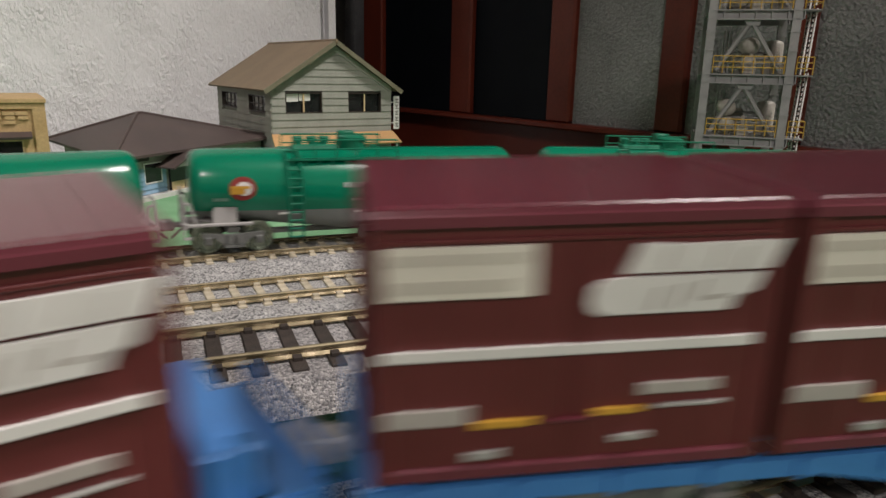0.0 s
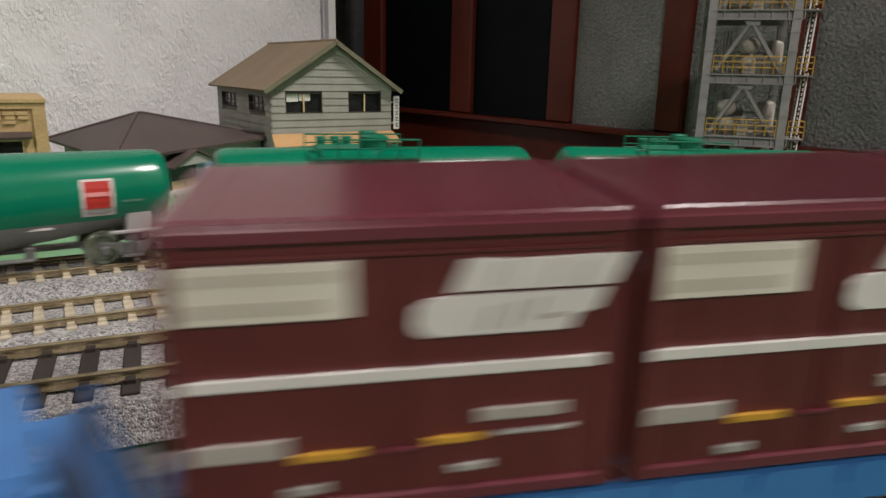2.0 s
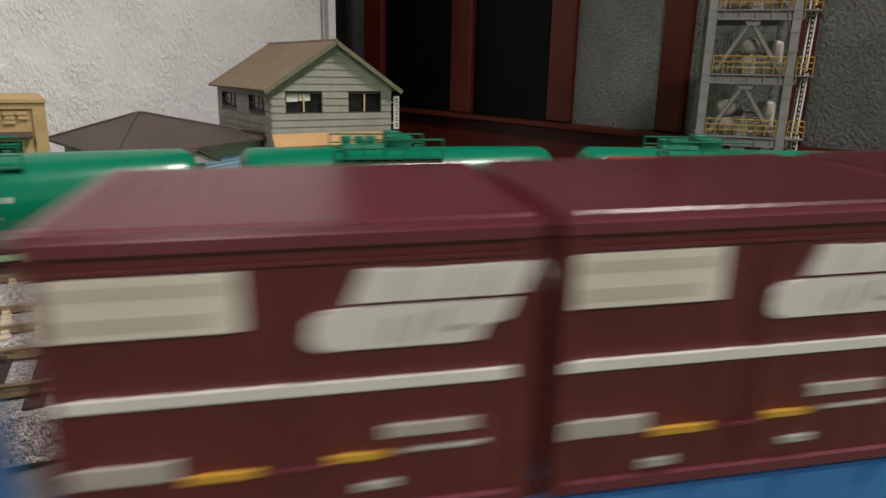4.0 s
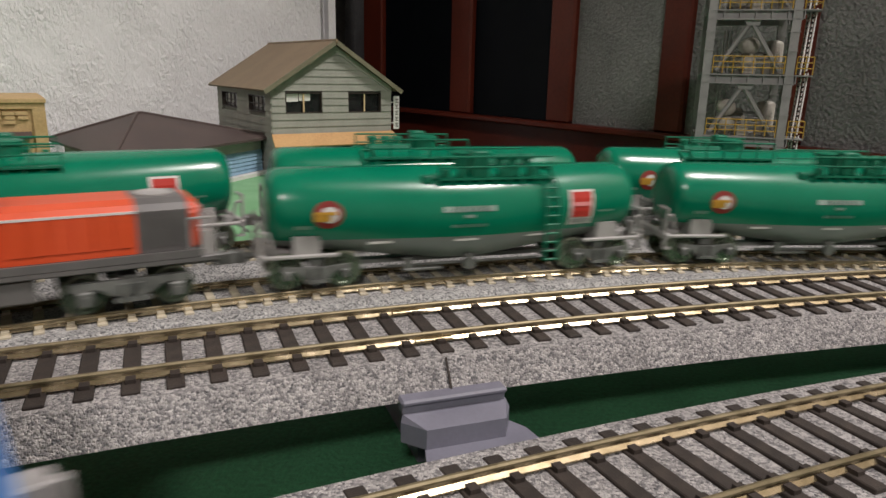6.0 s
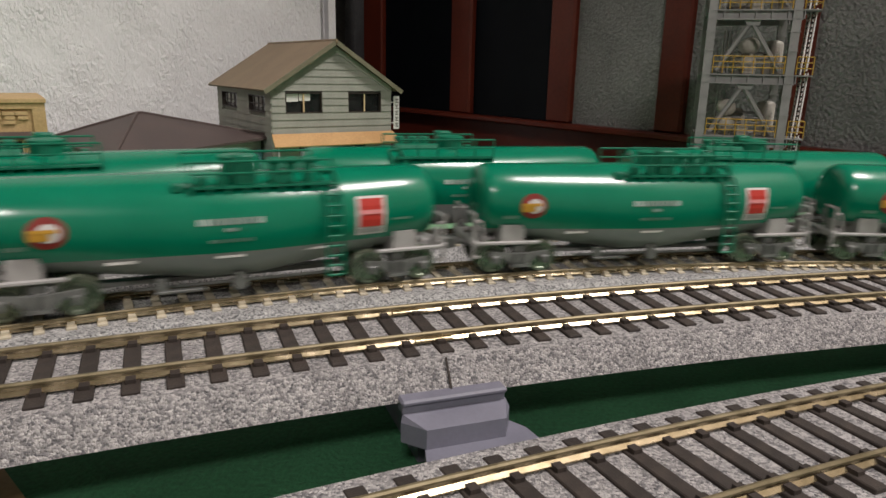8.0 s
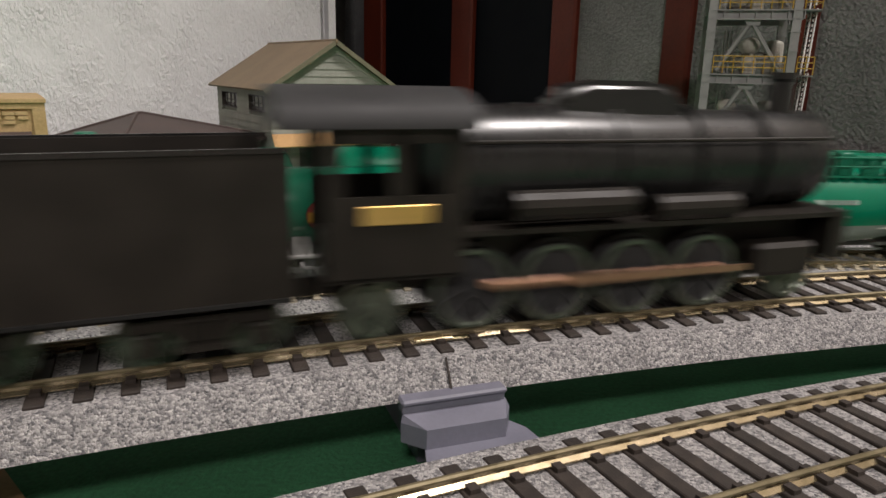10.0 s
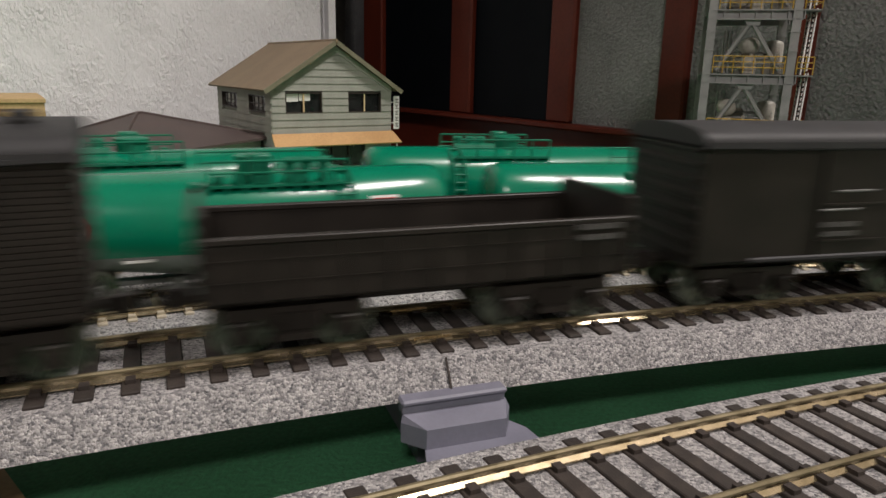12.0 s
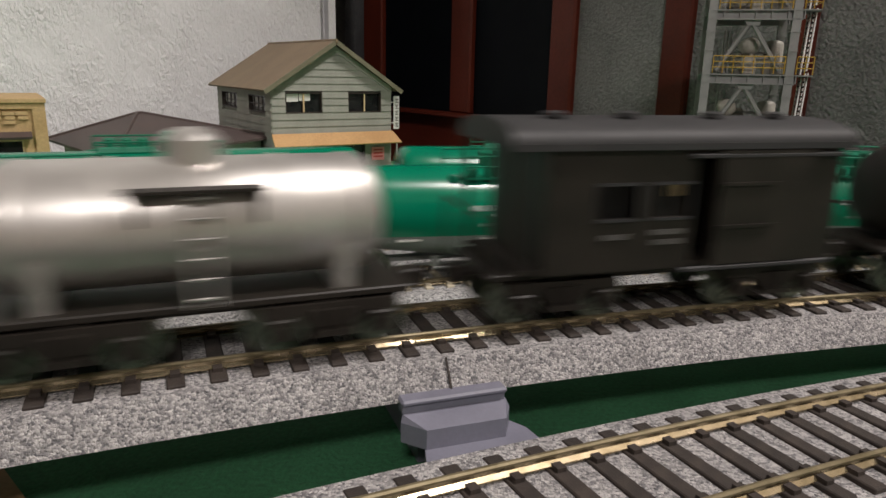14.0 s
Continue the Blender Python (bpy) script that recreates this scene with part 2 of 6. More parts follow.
def lathe(bm, rings, axis="x", sides=20, centre=(0, 0, 0)):
    """A turned body: rings of (place along the axis, radius)."""
    loops = []
    for t, r in rings:
        loop = []
        for i in range(sides):
            a = 2 * math.pi * i / sides
            c, s = r * math.cos(a), r * math.sin(a)
            co = {"x": (t, c, s), "y": (c, t, s), "z": (c, s, t)}[axis]
            loop.append(bm.verts.new(Vector(co) + Vector(centre)))
        loops.append(loop)
    for u, w in zip(loops, loops[1:]):
        for i in range(sides):
            bm.faces.new((u[i], u[(i + 1) % sides], w[(i + 1) % sides], w[i]))
    bm.faces.new(loops[0][::-1])
    bm.faces.new(loops[-1])


def finish(name, bm, material, smooth=None):
    bmesh.ops.recalc_face_normals(bm, faces=bm.faces)
    me = bpy.data.meshes.new(name)
    if smooth:
        for f in bm.faces:
            f.smooth = True
        for e in bm.edges:
            if len(e.link_faces) == 2 and e.calc_face_angle(0) > radians(smooth):
                e.smooth = False
    bm.to_mesh(me)
    bm.free()
    me.materials.append(M[material])
    return me


def part(name, bm, material, parent, label="", smooth=None):
    ob = new(name, finish(name, bm, material, smooth))
    ob.parent = parent
    if label:
        ob["label"] = label
    return ob


def thing(name, label, category, group="", m=None):
    ob = new(name)
    ob.empty_display_size = 0.01
    if m is not None:
        ob.matrix_world = m
    return tagged(ob, label, category, group)


def solid(name, bm, material, label="", category="", kind="", smooth=None, m=None):
    ob = new(name, finish(name, bm, material, smooth))
    if m is not None:
        ob.matrix_world = m
    return tagged(ob, label, category, kind=kind)


# ---- the four tracks: centre, radius, rail-top height where x = 0, grade along x ----
TRACKS = {
    1: (0.6468, -1.1122, 1.3504, 0.0017, -0.0545),
    2: (0.3734, -0.8975, 1.1056, 0.0035, 0.0),
    3: (0.2537, -0.4431, 0.7246, -0.0133, -0.01),
    4: (0.2506, -0.3857, 0.7219, -0.0131, -0.015),
    5: (0.1897, -0.4536, 0.5663, -0.0012, 0.0202),  # the line that the bogies of the long container wagons keep on track 1
}


LEFT_END = -0.19
CANT = 0.0345  # lean of the long wagons into the curve
RIGHT_END = {1: 0.14, 2: 0.2, 3: 0.24, 4: 0.26, 5: 0.3}
TIGHT = {1: 0.34, 2: 0.40, 3: 0.46, 4: 0.52, 5: 0.34}


def on_track(k, s, lat=0.0, up=0.0):
    """The place s metres along track k from where x = 0, lat metres outward, up metres over the rail top; and its heading.
    The main curve runs out into a straight on one side, and into a tighter curve and a straight on the other."""
    cx, cy, r, z, g = TRACKS[k]
    left = -0.35 if k == 5 else LEFT_END
    m = min(max(s, left), RIGHT_END[k])
    a = math.asin(-cx / r) + m / r
    x, y = cx + r * math.sin(a), cy + r * math.cos(a)
    if s < left:
        x, y = x + (s - m) * math.cos(a), y - (s - m) * math.sin(a)
    elif s > RIGHT_END[k]:
        rt = TIGHT[k]
        turn = min((s - m) / rt, radians(95) - a)
        ox, oy = x - rt * math.sin(a), y - rt * math.cos(a)
        rest = s - m - turn * rt
        a += turn
        x, y = ox + rt * math.sin(a) + rest * math.cos(a), oy + rt * math.cos(a) - rest * math.sin(a)
    x, y = x + lat * math.sin(a), y + lat * math.cos(a)
    return Vector((x, y, z + g * min(max(x, -0.2), 0.26) + up)), a


def on_rails(k, s):
    """The pose of a vehicle whose middle is at s; its x runs along the track to the right, its y outward."""
    if k == 5:
        # a long wagon spans its two bogie pivots
        p, q = on_track(k, s - 0.092)[0], on_track(k, s + 0.092)[0]
        d = (q - p).normalized()
        return Matrix.Translation((p + q) / 2) @ Euler((CANT, -math.asin(d.z), math.atan2(d.y, d.x)), "XYZ").to_matrix().to_4x4()
    p, a = on_track(k, s)
    g = TRACKS[k][4]
    return Matrix.Translation(p) @ Euler((0, -math.atan(g * math.cos(a)) if -0.2 < p.x < 0.26 else 0, -a), "XYZ").to_matrix().to_4x4()


def sweep(bm, k, outline, s0, s1, step=0.006):
    """The outline of (lateral, height) points drawn along track k."""
    n = int((s1 - s0) / step) + 1
    last = None
    first = None
    for i in range(n + 1):
        s = s0 + (s1 - s0) * i / n
        loop = [bm.verts.new(on_track(k, s, l, u)[0]) for l, u in outline]
        if last:
            for j in range(len(loop)):
                bm.faces.new((last[j], last[(j + 1) % len(loop)], loop[(j + 1) % len(loop)], loop[j]))
        else:
            first = loop
        last = loop
    bm.faces.new(first)
    bm.faces.new(last[::-1])


RAIL = [(-0.001, -0.0021), (0.001, -0.0021), (0.001, -0.00184), (0.0003, -0.0013), (0.0003, -0.0007), (-0.0003, -0.0007), (-0.0003, -0.0013), (-0.001, -0.00184)]
RAIL_HEAD = [(-0.00035, -0.00072), (0.00035, -0.00072), (0.0005, -0.0006), (0.0005, -0.00028), (0.00022, -0.00002), (0.0001, 0.0), (-0.0001, 0.0), (-0.00022, -0.00002), (-0.0005, -0.00028), (-0.0005, -0.0006)]


def track(k, label, s0, s1, tie_mat, bed_mat, half_top, half_low, bed_low, pitch, tie_half, tie_wide, chair):
    t = tagged(new("track"), label, "railway track", "tracks of the layout")
    bm = bmesh.new()
    zt = -0.0027
    sweep(bm, k, [(-half_top, zt), (half_top, zt), (half_low, bed_low), (-half_low, bed_low)], s0, s1)
    part("ballast_bed", bm, bed_mat, t)
    for side in (-1, 1):
        bm = bmesh.new()
        sweep(bm, k, [(l + side * 0.0087, u) for l, u in RAIL], s0, s1, 0.004)
        rail = part("rail", bm, "rail", t)
        bm = bmesh.new()
        sweep(bm, k, [(l + side * 0.0087, u) for l, u in RAIL_HEAD], s0, s1, 0.004)
        part("rail_head", bm, "rail_head", rail, "dull brown rail head")
    bm = bmesh.new()
    box(bm, -tie_wide / 2, tie_wide / 2, -tie_half, tie_half, -0.0036, -0.0021, 0.0002)
    for side in (-1, 1):
        for off in (-0.0014, 0.0014):
            wide = tie_wide * (0.36 if chair else 0.27)
            box(bm, -wide, wide, side * 0.0087 + off - 0.001, side * 0.0087 + off + 0.001, -0.0022, -0.00135)
    me = finish("sleeper", bm, tie_mat)
    shape = [v.co.copy() for v in me.vertices], [tuple(p.vertices) for p in me.polygons]
    rest_v, rest_f = [], []
    n = int((s1 - s0) / pitch)
    for i in range(n):
        s = s0 + (i + 0.5) * pitch
        if -0.19 < s < 0.3:
            ob = new("sleeper", me)
            ob.parent = t
            ob.matrix_local = on_rails(k, s)
        else:
            m = on_rails(k, s)
            off = len(rest_v)
            rest_v += [m @ v for v in shape[0]]
            rest_f += [tuple(off + q for q in f) for f in shape[1]]
    far = bpy.data.meshes.new("far_sleepers")
    far.from_pydata(rest_v, [], rest_f)
    far.materials.append(M[tie_mat])
    ob = new("far_sleepers", far)
    ob.parent = t
    ob["kind"] = "stuff"
    return t


track(1, "curved brass-railed model track with dark sleepers on grey ballast", -1.6, 1.4, "tie_dark", "ballast", 0.0165, 0.0205, -0.0088, 0.0074, 0.0145, 0.0031, False)
track(2, "curved model track with dark brown sleepers on wide grey ballast", -3.7, 1.5, "tie_dark", "ballast", 0.0165, 0.0208, -0.0088, 0.0074, 0.0145, 0.0031, False)
track(3, "model track with pale concrete sleepers on fine grey ballast", -1.3, 2.4, "tie_light", "ballast_far", 0.017, 0.030, -0.0115, 0.0078, 0.0125, 0.0027, True)
track(4, "outermost model track with pale sleepers on fine grey ballast", -2.1, 1.9, "tie_light", "ballast_far", 0.017, 0.031, -0.0085, 0.0078, 0.0125, 0.0027, True)

# ---- table, baseboard, room ----
TABLE, FELT = -0.031, -0.0245
bm = bmesh.new()
box(bm, -3.1, 1.15, -2.6, 0.62, TABLE - 0.024, TABLE - 0.003, 0.002)
solid("table_top", bm, "table_wood", "broad pale wooden table that carries the layout", "table", "structure")
bm = bmesh.new()
box(bm, -0.5, 0.62, -0.12, 0.6, TABLE - 0.003, FELT, 0.0008)
solid("felt_mat", bm, "felt", "dark green felt mat on the table", "mat", "structure")

BOARD = -0.0222
bm = bmesh.new()
inner = [tuple(on_track(3, -1.3 + 3.5 * i / 90, -0.031)[0][:2]) for i in range(91)]
prism(bm, inner + [(1.1, -2.0), (1.1, 0.3), (0.36, 0.42), (0.1, 0.6), (-0.42, 0.6), (-1.5, 0.1), (-1.5, -0.4)], "z", TABLE, BOARD)
solid("baseboard", bm, "lawn", "pale green baseboard carrying the rear tracks and the model buildings", "board", "structure")


def wall_between(name, p, q, z0, z1, thick, material, label):
    """An upright wall from plan point p to q, its thickness behind it."""
    p, q = Vector(p), Vector(q)
    d = (q - p).normalized()
    nrm = Vector((-d.y, d.x)) * thick
    bm = bmesh.new()
    prism(bm, [tuple(p), tuple(q), tuple(q + nrm), tuple(p + nrm)], "z", z0, z1)
    return solid(name, bm, material, label, "wall", "structure")


FLOOR = -0.75
CEIL = 1.7
wall_between("wall_plaster", (-3.3, -0.48), (-0.1392, 0.7851), FLOOR, CEIL, 0.09, "plaster", "white trowelled plaster wall behind the model buildings")
wall_between("wall_groove", (-0.1492, 0.8051), (-0.1312, 0.8123), FLOOR, CEIL, 0.06, "plaster", "white plaster at the bottom of an upright corner groove")
wall_between("wall_lip", (-0.131, 0.7884), (-0.1238, 0.7913), FLOOR, CEIL, 0.085, "plaster", "narrow white plaster lip beside the corner groove")

# window wall: posts, sill rail and panels stand along its own line
WINDOW_WALL = Matrix.Translation((-0.063, 0.87, 0)) @ Euler((0, 0, math.atan2(-0.787, 0.617))).to_matrix().to_4x4()
SILL = 0.0105


def window_wall():
    w = tagged(new("window_wall"), "red-brown wooden window wall with dark glass and pebbled panels", "window wall", kind="structure")
    w.matrix_world = WINDOW_WALL
    bm = bmesh.new()
    box(bm, -0.3, 0.66, 0.012, 0.06, FLOOR, SILL - 0.004)
    part("lower_panel", bm, "mahogany", w)
    bm = bmesh.new()
    box(bm, -0.3, 0.66, -0.004, 0.06, SILL - 0.006, SILL, 0.0015)
    part("sill_rail", bm, "mahogany", w)
    posts = [(-0.076, -0.0326), (0.1064, 0.1414), (0.2554, 0.285), (0.3776, 0.4035), (0.481, 0.4965)]
    for a, b in posts:
        bm = bmesh.new()
        box(bm, a, b, 0.0, 0.05, SILL, CEIL, 0.002)
        part("post", bm, "mahogany", w)
    panes = [(-0.0326, 0.1064, "dark_glass", "dark_pane"), (0.1414, 0.2554, "dark_glass", "dark_pane"), (0.285, 0.3776, "panel", "pebbled_panel"), (0.4035, 0.481, "panel", "pebbled_panel"), (0.4965, 0.66, "panel", "pebbled_panel")]
    for a, b, mat, name in panes:
        bm = bmesh.new()
        box(bm, a, b, 0.0065, 0.02, SILL, CEIL)
        part(name, bm, mat, w)


window_wall()
bm = bmesh.new()
pts = []
for i in range(49):
    x = -0.30 + 0.25 * i / 48
    pts.append((x, 0.93 + 0.012 * math.sin(i * 0.9) + 0.1 * (i / 48)))
prism(bm, pts + [(p[0], p[1] + 0.004) for p in reversed(pts)], "z", FLOOR, CEIL)
solid("curtain", bm, "curtain", "dark grey pleated curtain hanging in the room corner", "curtain", "structure", smooth=50)

# unseen rest of the room, added to close it behind the camera and bounce light
for name, x0, x1, y0, y1 in (("wall_west", -3.38, -3.3, -3.0, 0.0), ("wall_south", -3.38, 1.38, -3.08, -3.0), ("wall_east", 1.3, 1.38, -3.08, 0.6), ("wall_north", 0.285, 1.38, 0.462, 0.54), ("wall_corner", -0.4, 0.5, 1.15, 1.23)):
    bm = bmesh.new()
    box(bm, x0, x1, y0, y1, FLOOR, CEIL)
    solid(name, bm, "room_beige", "plain beige wall added out of view to close the room", "wall", "structure")
bm = bmesh.new()
box(bm, -3.38, 1.38, -3.08, 1.38, FLOOR - 0.05, FLOOR)
solid("floor", bm, "floor_wood", "brown wooden room floor", "floor", "structure")
bm = bmesh.new()
box(bm, -3.38, 1.38, -3.08, 1.38, CEIL, CEIL + 0.05)
solid("ceiling", bm, "room_beige", "plain beige ceiling added out of view", "ceiling", "structure")

# ---- running gear shared by the wagons ----


def wheelset(parent, x, r=0.0052, mat="wheel"):
    """Two flanged wheels on an axle, built round the axle's middle so that it can turn."""
    bm = bmesh.new()
    for side in (-1, 1):
        lathe(bm, [(side * 0.0075, r + 0.0007), (side * 0.0081, r + 0.0007), (side * 0.0083, r), (side * 0.0099, r - 0.0001), (side * 0.0099, r * 0.82), (side * 0.0094, r * 0.74), (side * 0.0094, r * 0.3), (side * 0.0104, r * 0.25)], "y", 18)
        if r > 0.007:
            for i in range(10):
                a = 2 * math.pi * i / 10
                y = side * 0.0096
                rod(bm, (r * 0.25 * math.cos(a), y, r * 0.25 * math.sin(a)), (r * 0.8 * math.cos(a), y, r * 0.8 * math.sin(a)), 0.0004, 5)
    rod(bm, (0, -0.0105, 0), (0, 0.0105, 0), 0.0011, 8)
    ob = part("wheelset", bm, mat, parent, smooth=35)
    ob.location = (x, 0, r)
    ob["radius"] = r
    return ob


def bogie(parent, x, mat, wheel_mat="wheel", base=0.0195, r=0.0052):
    """A two-axle bogie: side frames with axle boxes and springs, a bolster, two wheelsets."""
    bm = bmesh.new()
    h = base / 2
    for side in (-1, 1):
        y0, y1 = sorted((side * 0.0112, side * 0.0132))
        prism(bm, [(x - h - 0.0035, 0.0075), (x - h + 0.003, 0.0078), (x - 0.0045, 0.0052), (x + 0.0045, 0.0052), (x + h - 0.003, 0.0078), (x + h + 0.0035, 0.0075), (x + h + 0.0035, 0.0098), (x - h - 0.0035, 0.0098)], "y", y0, y1)
        for dx in (-h, h):
            box(bm, x + dx - 0.002, x + dx + 0.002, *sorted((side * 0.0108, side * 0.0144)), 0.0034, 0.0076, 0.0004)
            rod(bm, (x + dx, side * 0.0138, 0.0052), (x + dx, side * 0.0151, 0.0052), 0.0013, 10)
        for dx in (-0.002, 0.002):
            rod(bm, (x + dx, side * 0.0136, 0.0048), (x + dx, side * 0.0136, 0.0088), 0.0012, 8)
        box(bm, x - 0.0045, x + 0.0045, *sorted((side * 0.011, side * 0.0145)), 0.0036, 0.0047)
    box(bm, x - 0.0025, x + 0.0025, -0.012, 0.012, 0.0082, 0.0106)
    b = part("bogie", bm, mat, parent)
    for dx in (-h, h):
        wheelset(b, x + dx, r, wheel_mat)
    return b


def open_bogie(parent, x, base=0.0182, r=0.0054):
    """A light two-axle bogie whose wheels show: slim arched side frames, small axle boxes, a spring plank."""
    bm = bmesh.new()
    h = base / 2
    for side in (-1, 1):
        y0, y1 = sorted((side * 0.0114, side * 0.0126))
        prism(bm, [(x - h - 0.002, 0.0066), (x - h + 0.002, 0.0066), (x - 0.0035, 0.0034), (x + 0.0035, 0.0034), (x + h - 0.002, 0.0066), (x + h + 0.002, 0.0066), (x + h + 0.0016, 0.0082), (x + 0.004, 0.0076), (x - 0.004, 0.0076), (x - h - 0.0016, 0.0082)], "y", y0, y1)
        for dx in (-h, h):
            box(bm, x + dx - 0.0013, x + dx + 0.0013, *sorted((side * 0.0112, side * 0.014)), 0.004, 0.0068, 0.0003)
            rod(bm, (x + dx, side * 0.0136, r), (x + dx, side * 0.0146, r), 0.0009, 8)
        for dx in (-0.0016, 0.0016):
            rod(bm, (x + dx, side * 0.013, 0.004), (x + dx, side * 0.013, 0.0076), 0.0011, 8)
        box(bm, x - 0.0036, x + 0.0036, *sorted((side * 0.0118, side * 0.0142)), 0.0028, 0.0038)
    box(bm, x - 0.0022, x + 0.0022, -0.0115, 0.0115, 0.0078, 0.0104)
    b = part("bogie", bm, "mid_grey", parent)
    for dx in (-h, h):
        wheelset(b, x + dx, r, "bright_wheel")
    return b


def couplers(parent, half, mat="mid_grey", z=0.0095):
    for side in (-1, 1):
        bm = bmesh.new()
        rod(bm, (side * (half - 0.006), 0, z), (side * (half + 0.0048), 0, z), 0.0011, 8)
        box(bm, *sorted((side * (half + 0.0035), side * (half + 0.0075))), -0.0022, 0.0022, z - 0.0019, z + 0.0019, 0.0005)
        box(bm, *sorted((side * (half + 0.0055), side * (half + 0.0088))), -0.0022, -0.0006, z - 0.0019, z + 0.0019, 0.0003)
        rod(bm, (side * (half - 0.001), 0.004, z + 0.001), (side * (half + 0.005), 0.0045, z - 0.004), 0.0005, 6)
        part("coupler", bm, mat, parent)


def bars(bm, x0, x1, z0, z1, y, n, fill=0.72, depth=0.0003):
    """A row of n upright bars that stands for a line of small print."""
    w = (x1 - x0) / n
    for i in range(n):
        box(bm, x0 + i * w, x0 + (i + fill) * w, *sorted((y, y + math.copysign(depth, y))), z0, z1)


# ---- green tank wagon ----
TANK_HALF = 0.066


def shell(bm, upper, half, zb, top, rm, re):
    """The upper or lower strip of a tank that is deeper at its middle; the strips part at height zb."""
    rings = []
    spec = [(-1.0, 0.45), (-0.998, 0.72), (-0.988, 0.86), (-0.965, 0.955), (-0.93, 1.0)]
    xs = [(half * u, k) for u, k in spec] + [(half * (-0.93 + 1.86 * i / 16), 1.0) for i in range(1, 16)] + [(half * -u, k) for u, k in reversed(spec)]
    for x, k in xs:
        u = min(1.0, abs(x) / (half * 0.93))
        r = rm + (re - rm) * max(0.0, (u - 0.12) / 0.88)
        c = top - r
        if k < 1:
            c = top - re
            r = re * k
        s = max(-0.98, min(0.98, (zb - c) / r))
        a0 = math.asin(s)
        loop = []
        n = 22 if upper else 14
        for i in range(n + 1):
            a = a0 + (math.pi - 2 * a0) * i / n if upper else (math.pi - a0) + (math.pi + 2 * a0) * i / n
            loop.append(bm.verts.new((x, -r * math.cos(a), c + r * math.sin(a))))
        rings.append(loop)
    for p, q in zip(rings, rings[1:]):
        for i in range(len(p) - 1):
            bm.faces.new((p[i], p[i + 1], q[i + 1], q[i]))
    bm.faces.new(rings[0])
    bm.faces.new(rings[-1][::-1])


def tank_wagon():
    t = thing("tank_wagon", "bright green model tank wagon with grey belly and roof walkway", "tank wagon", "green tank train")
    half, top, rm, re, zb = TANK_HALF, 0.0378, 0.0162, 0.0127, 0.0158
    deck = top - 0.0032
    bm = bmesh.new()
    shell(bm, True, half, zb, top, rm, re)
    part("upper_shell", bm, "tank_green", t, "glossy green upper tank shell", 40)
    bm = bmesh.new()
    shell(bm, False, half, zb, top, rm, re)
    part("belly", bm, "tank_grey", t, "grey lower tank shell", 40)
    # walkway on the roof
    bm = bmesh.new()
    x0, x1 = -0.0115, 0.0295
    for y in (-0.0095, 0.0095):
        box(bm, x0, x1, y - 0.003, y + 0.003, deck - 0.0005, deck + 0.0002)
        for i in range(9):
            x = x0 + (x1 - x0) * i / 8
            box(bm, x - 0.0004, x + 0.0004, y - 0.003, y + 0.0025, deck - 0.0022, deck - 0.0005)
    w = part("walkway", bm, "tank_green_dull", t)
    bm = bmesh.new()
    for y in (-0.0123, 0.0123):
        for i in range(6):
            x = x0 + (x1 - x0) * i / 5
            rod(bm, (x, y, deck), (x, y, deck + 0.0072), 0.00032, 6)
        rod(bm, (x0, y, deck + 0.0072), (x1, y, deck + 0.0072), 0.00035, 6)
        rod(bm, (x0, y, deck + 0.0038), (x1, y, deck + 0.0038), 0.00028, 6)
    part("railing", bm, "tank_green_dull", w)
    bm = bmesh.new()
    lathe(bm, [(top - 0.002, 0.0052), (top + 0.0028, 0.0052), (top + 0.0032, 0.0058), (top + 0.0042, 0.0058), (top + 0.0046, 0.005)], "z", 16, (0.0035, 0, 0))
    box(bm, 0.0005, 0.007, -0.0115, -0.0062, deck, top + 0.0058, 0.0005)
    for x in (0.014, 0.019, 0.0245):
        rod(bm, (x, -0.003, top - 0.001), (x, -0.003, top + 0.0036), 0.0014, 10)
        rod(bm, (x - 0.002, -0.004, top + 0.003), (x + 0.002, -0.004, top + 0.003), 0.0011, 8)
    rod(bm, (0.0105, 0.003, top), (0.0285, 0.003, top), 0.0016, 8)
    part("hatch", bm, "tank_green_dull", t, smooth=40)
    # small valves, cranks and a bracket round the walkway
    bm = bmesh.new()
    for x, y, h in ((-0.0085, -0.0105, 0.003), (-0.003, -0.011, 0.0036), (0.0115, -0.0108, 0.0034), (0.0165, -0.011, 0.0026), (0.0225, -0.0105, 0.0034)):
        box(bm, x - 0.0012, x + 0.0012, y - 0.0012, y + 0.0012, deck, deck + h, 0.0003)
        rod(bm, (x, y - 0.0016, deck + h * 0.7), (x, y + 0.0016, deck + h * 0.7), 0.0009, 8)
    box(bm, 0.0125, 0.0175, -0.0122, -0.0116, deck + 0.0005, deck + 0.0042)
    rod(bm, (-0.0148, -0.0095, deck - 0.001), (-0.0115, -0.0095, deck + 0.0006), 0.0013, 8)
    box(bm, -0.0165, -0.0135, -0.0115, -0.0082, deck - 0.0014, deck + 0.0012, 0.0004)
    part("valve_gear", bm, "tank_green_dull", t, smooth=40)["kind"] = "stuff"
    for side in (-1, 1):
        bm = bmesh.new()
        prev = None
        for i in range(11):
            z = top - 0.0006 - i * 0.0031
            c = top - 0.0152
            dz = z - c
            y = math.sqrt(max(0.0, 0.0155 ** 2 - dz * dz)) + 0.0011 if dz > 0 else 0.0166
            for x in (0.0268, 0.0318):
                if prev:
                    rod(bm, (x, side * prev[0], prev[1]), (x, side * y, z), 0.0005, 5)
            rod(bm, (0.0268, side * y, z), (0.0318, side * y, z), 0.0004, 5)
            prev = (y, z)
        part("ladder", bm, "tank_green_dull", t)["kind"] = "stuff"
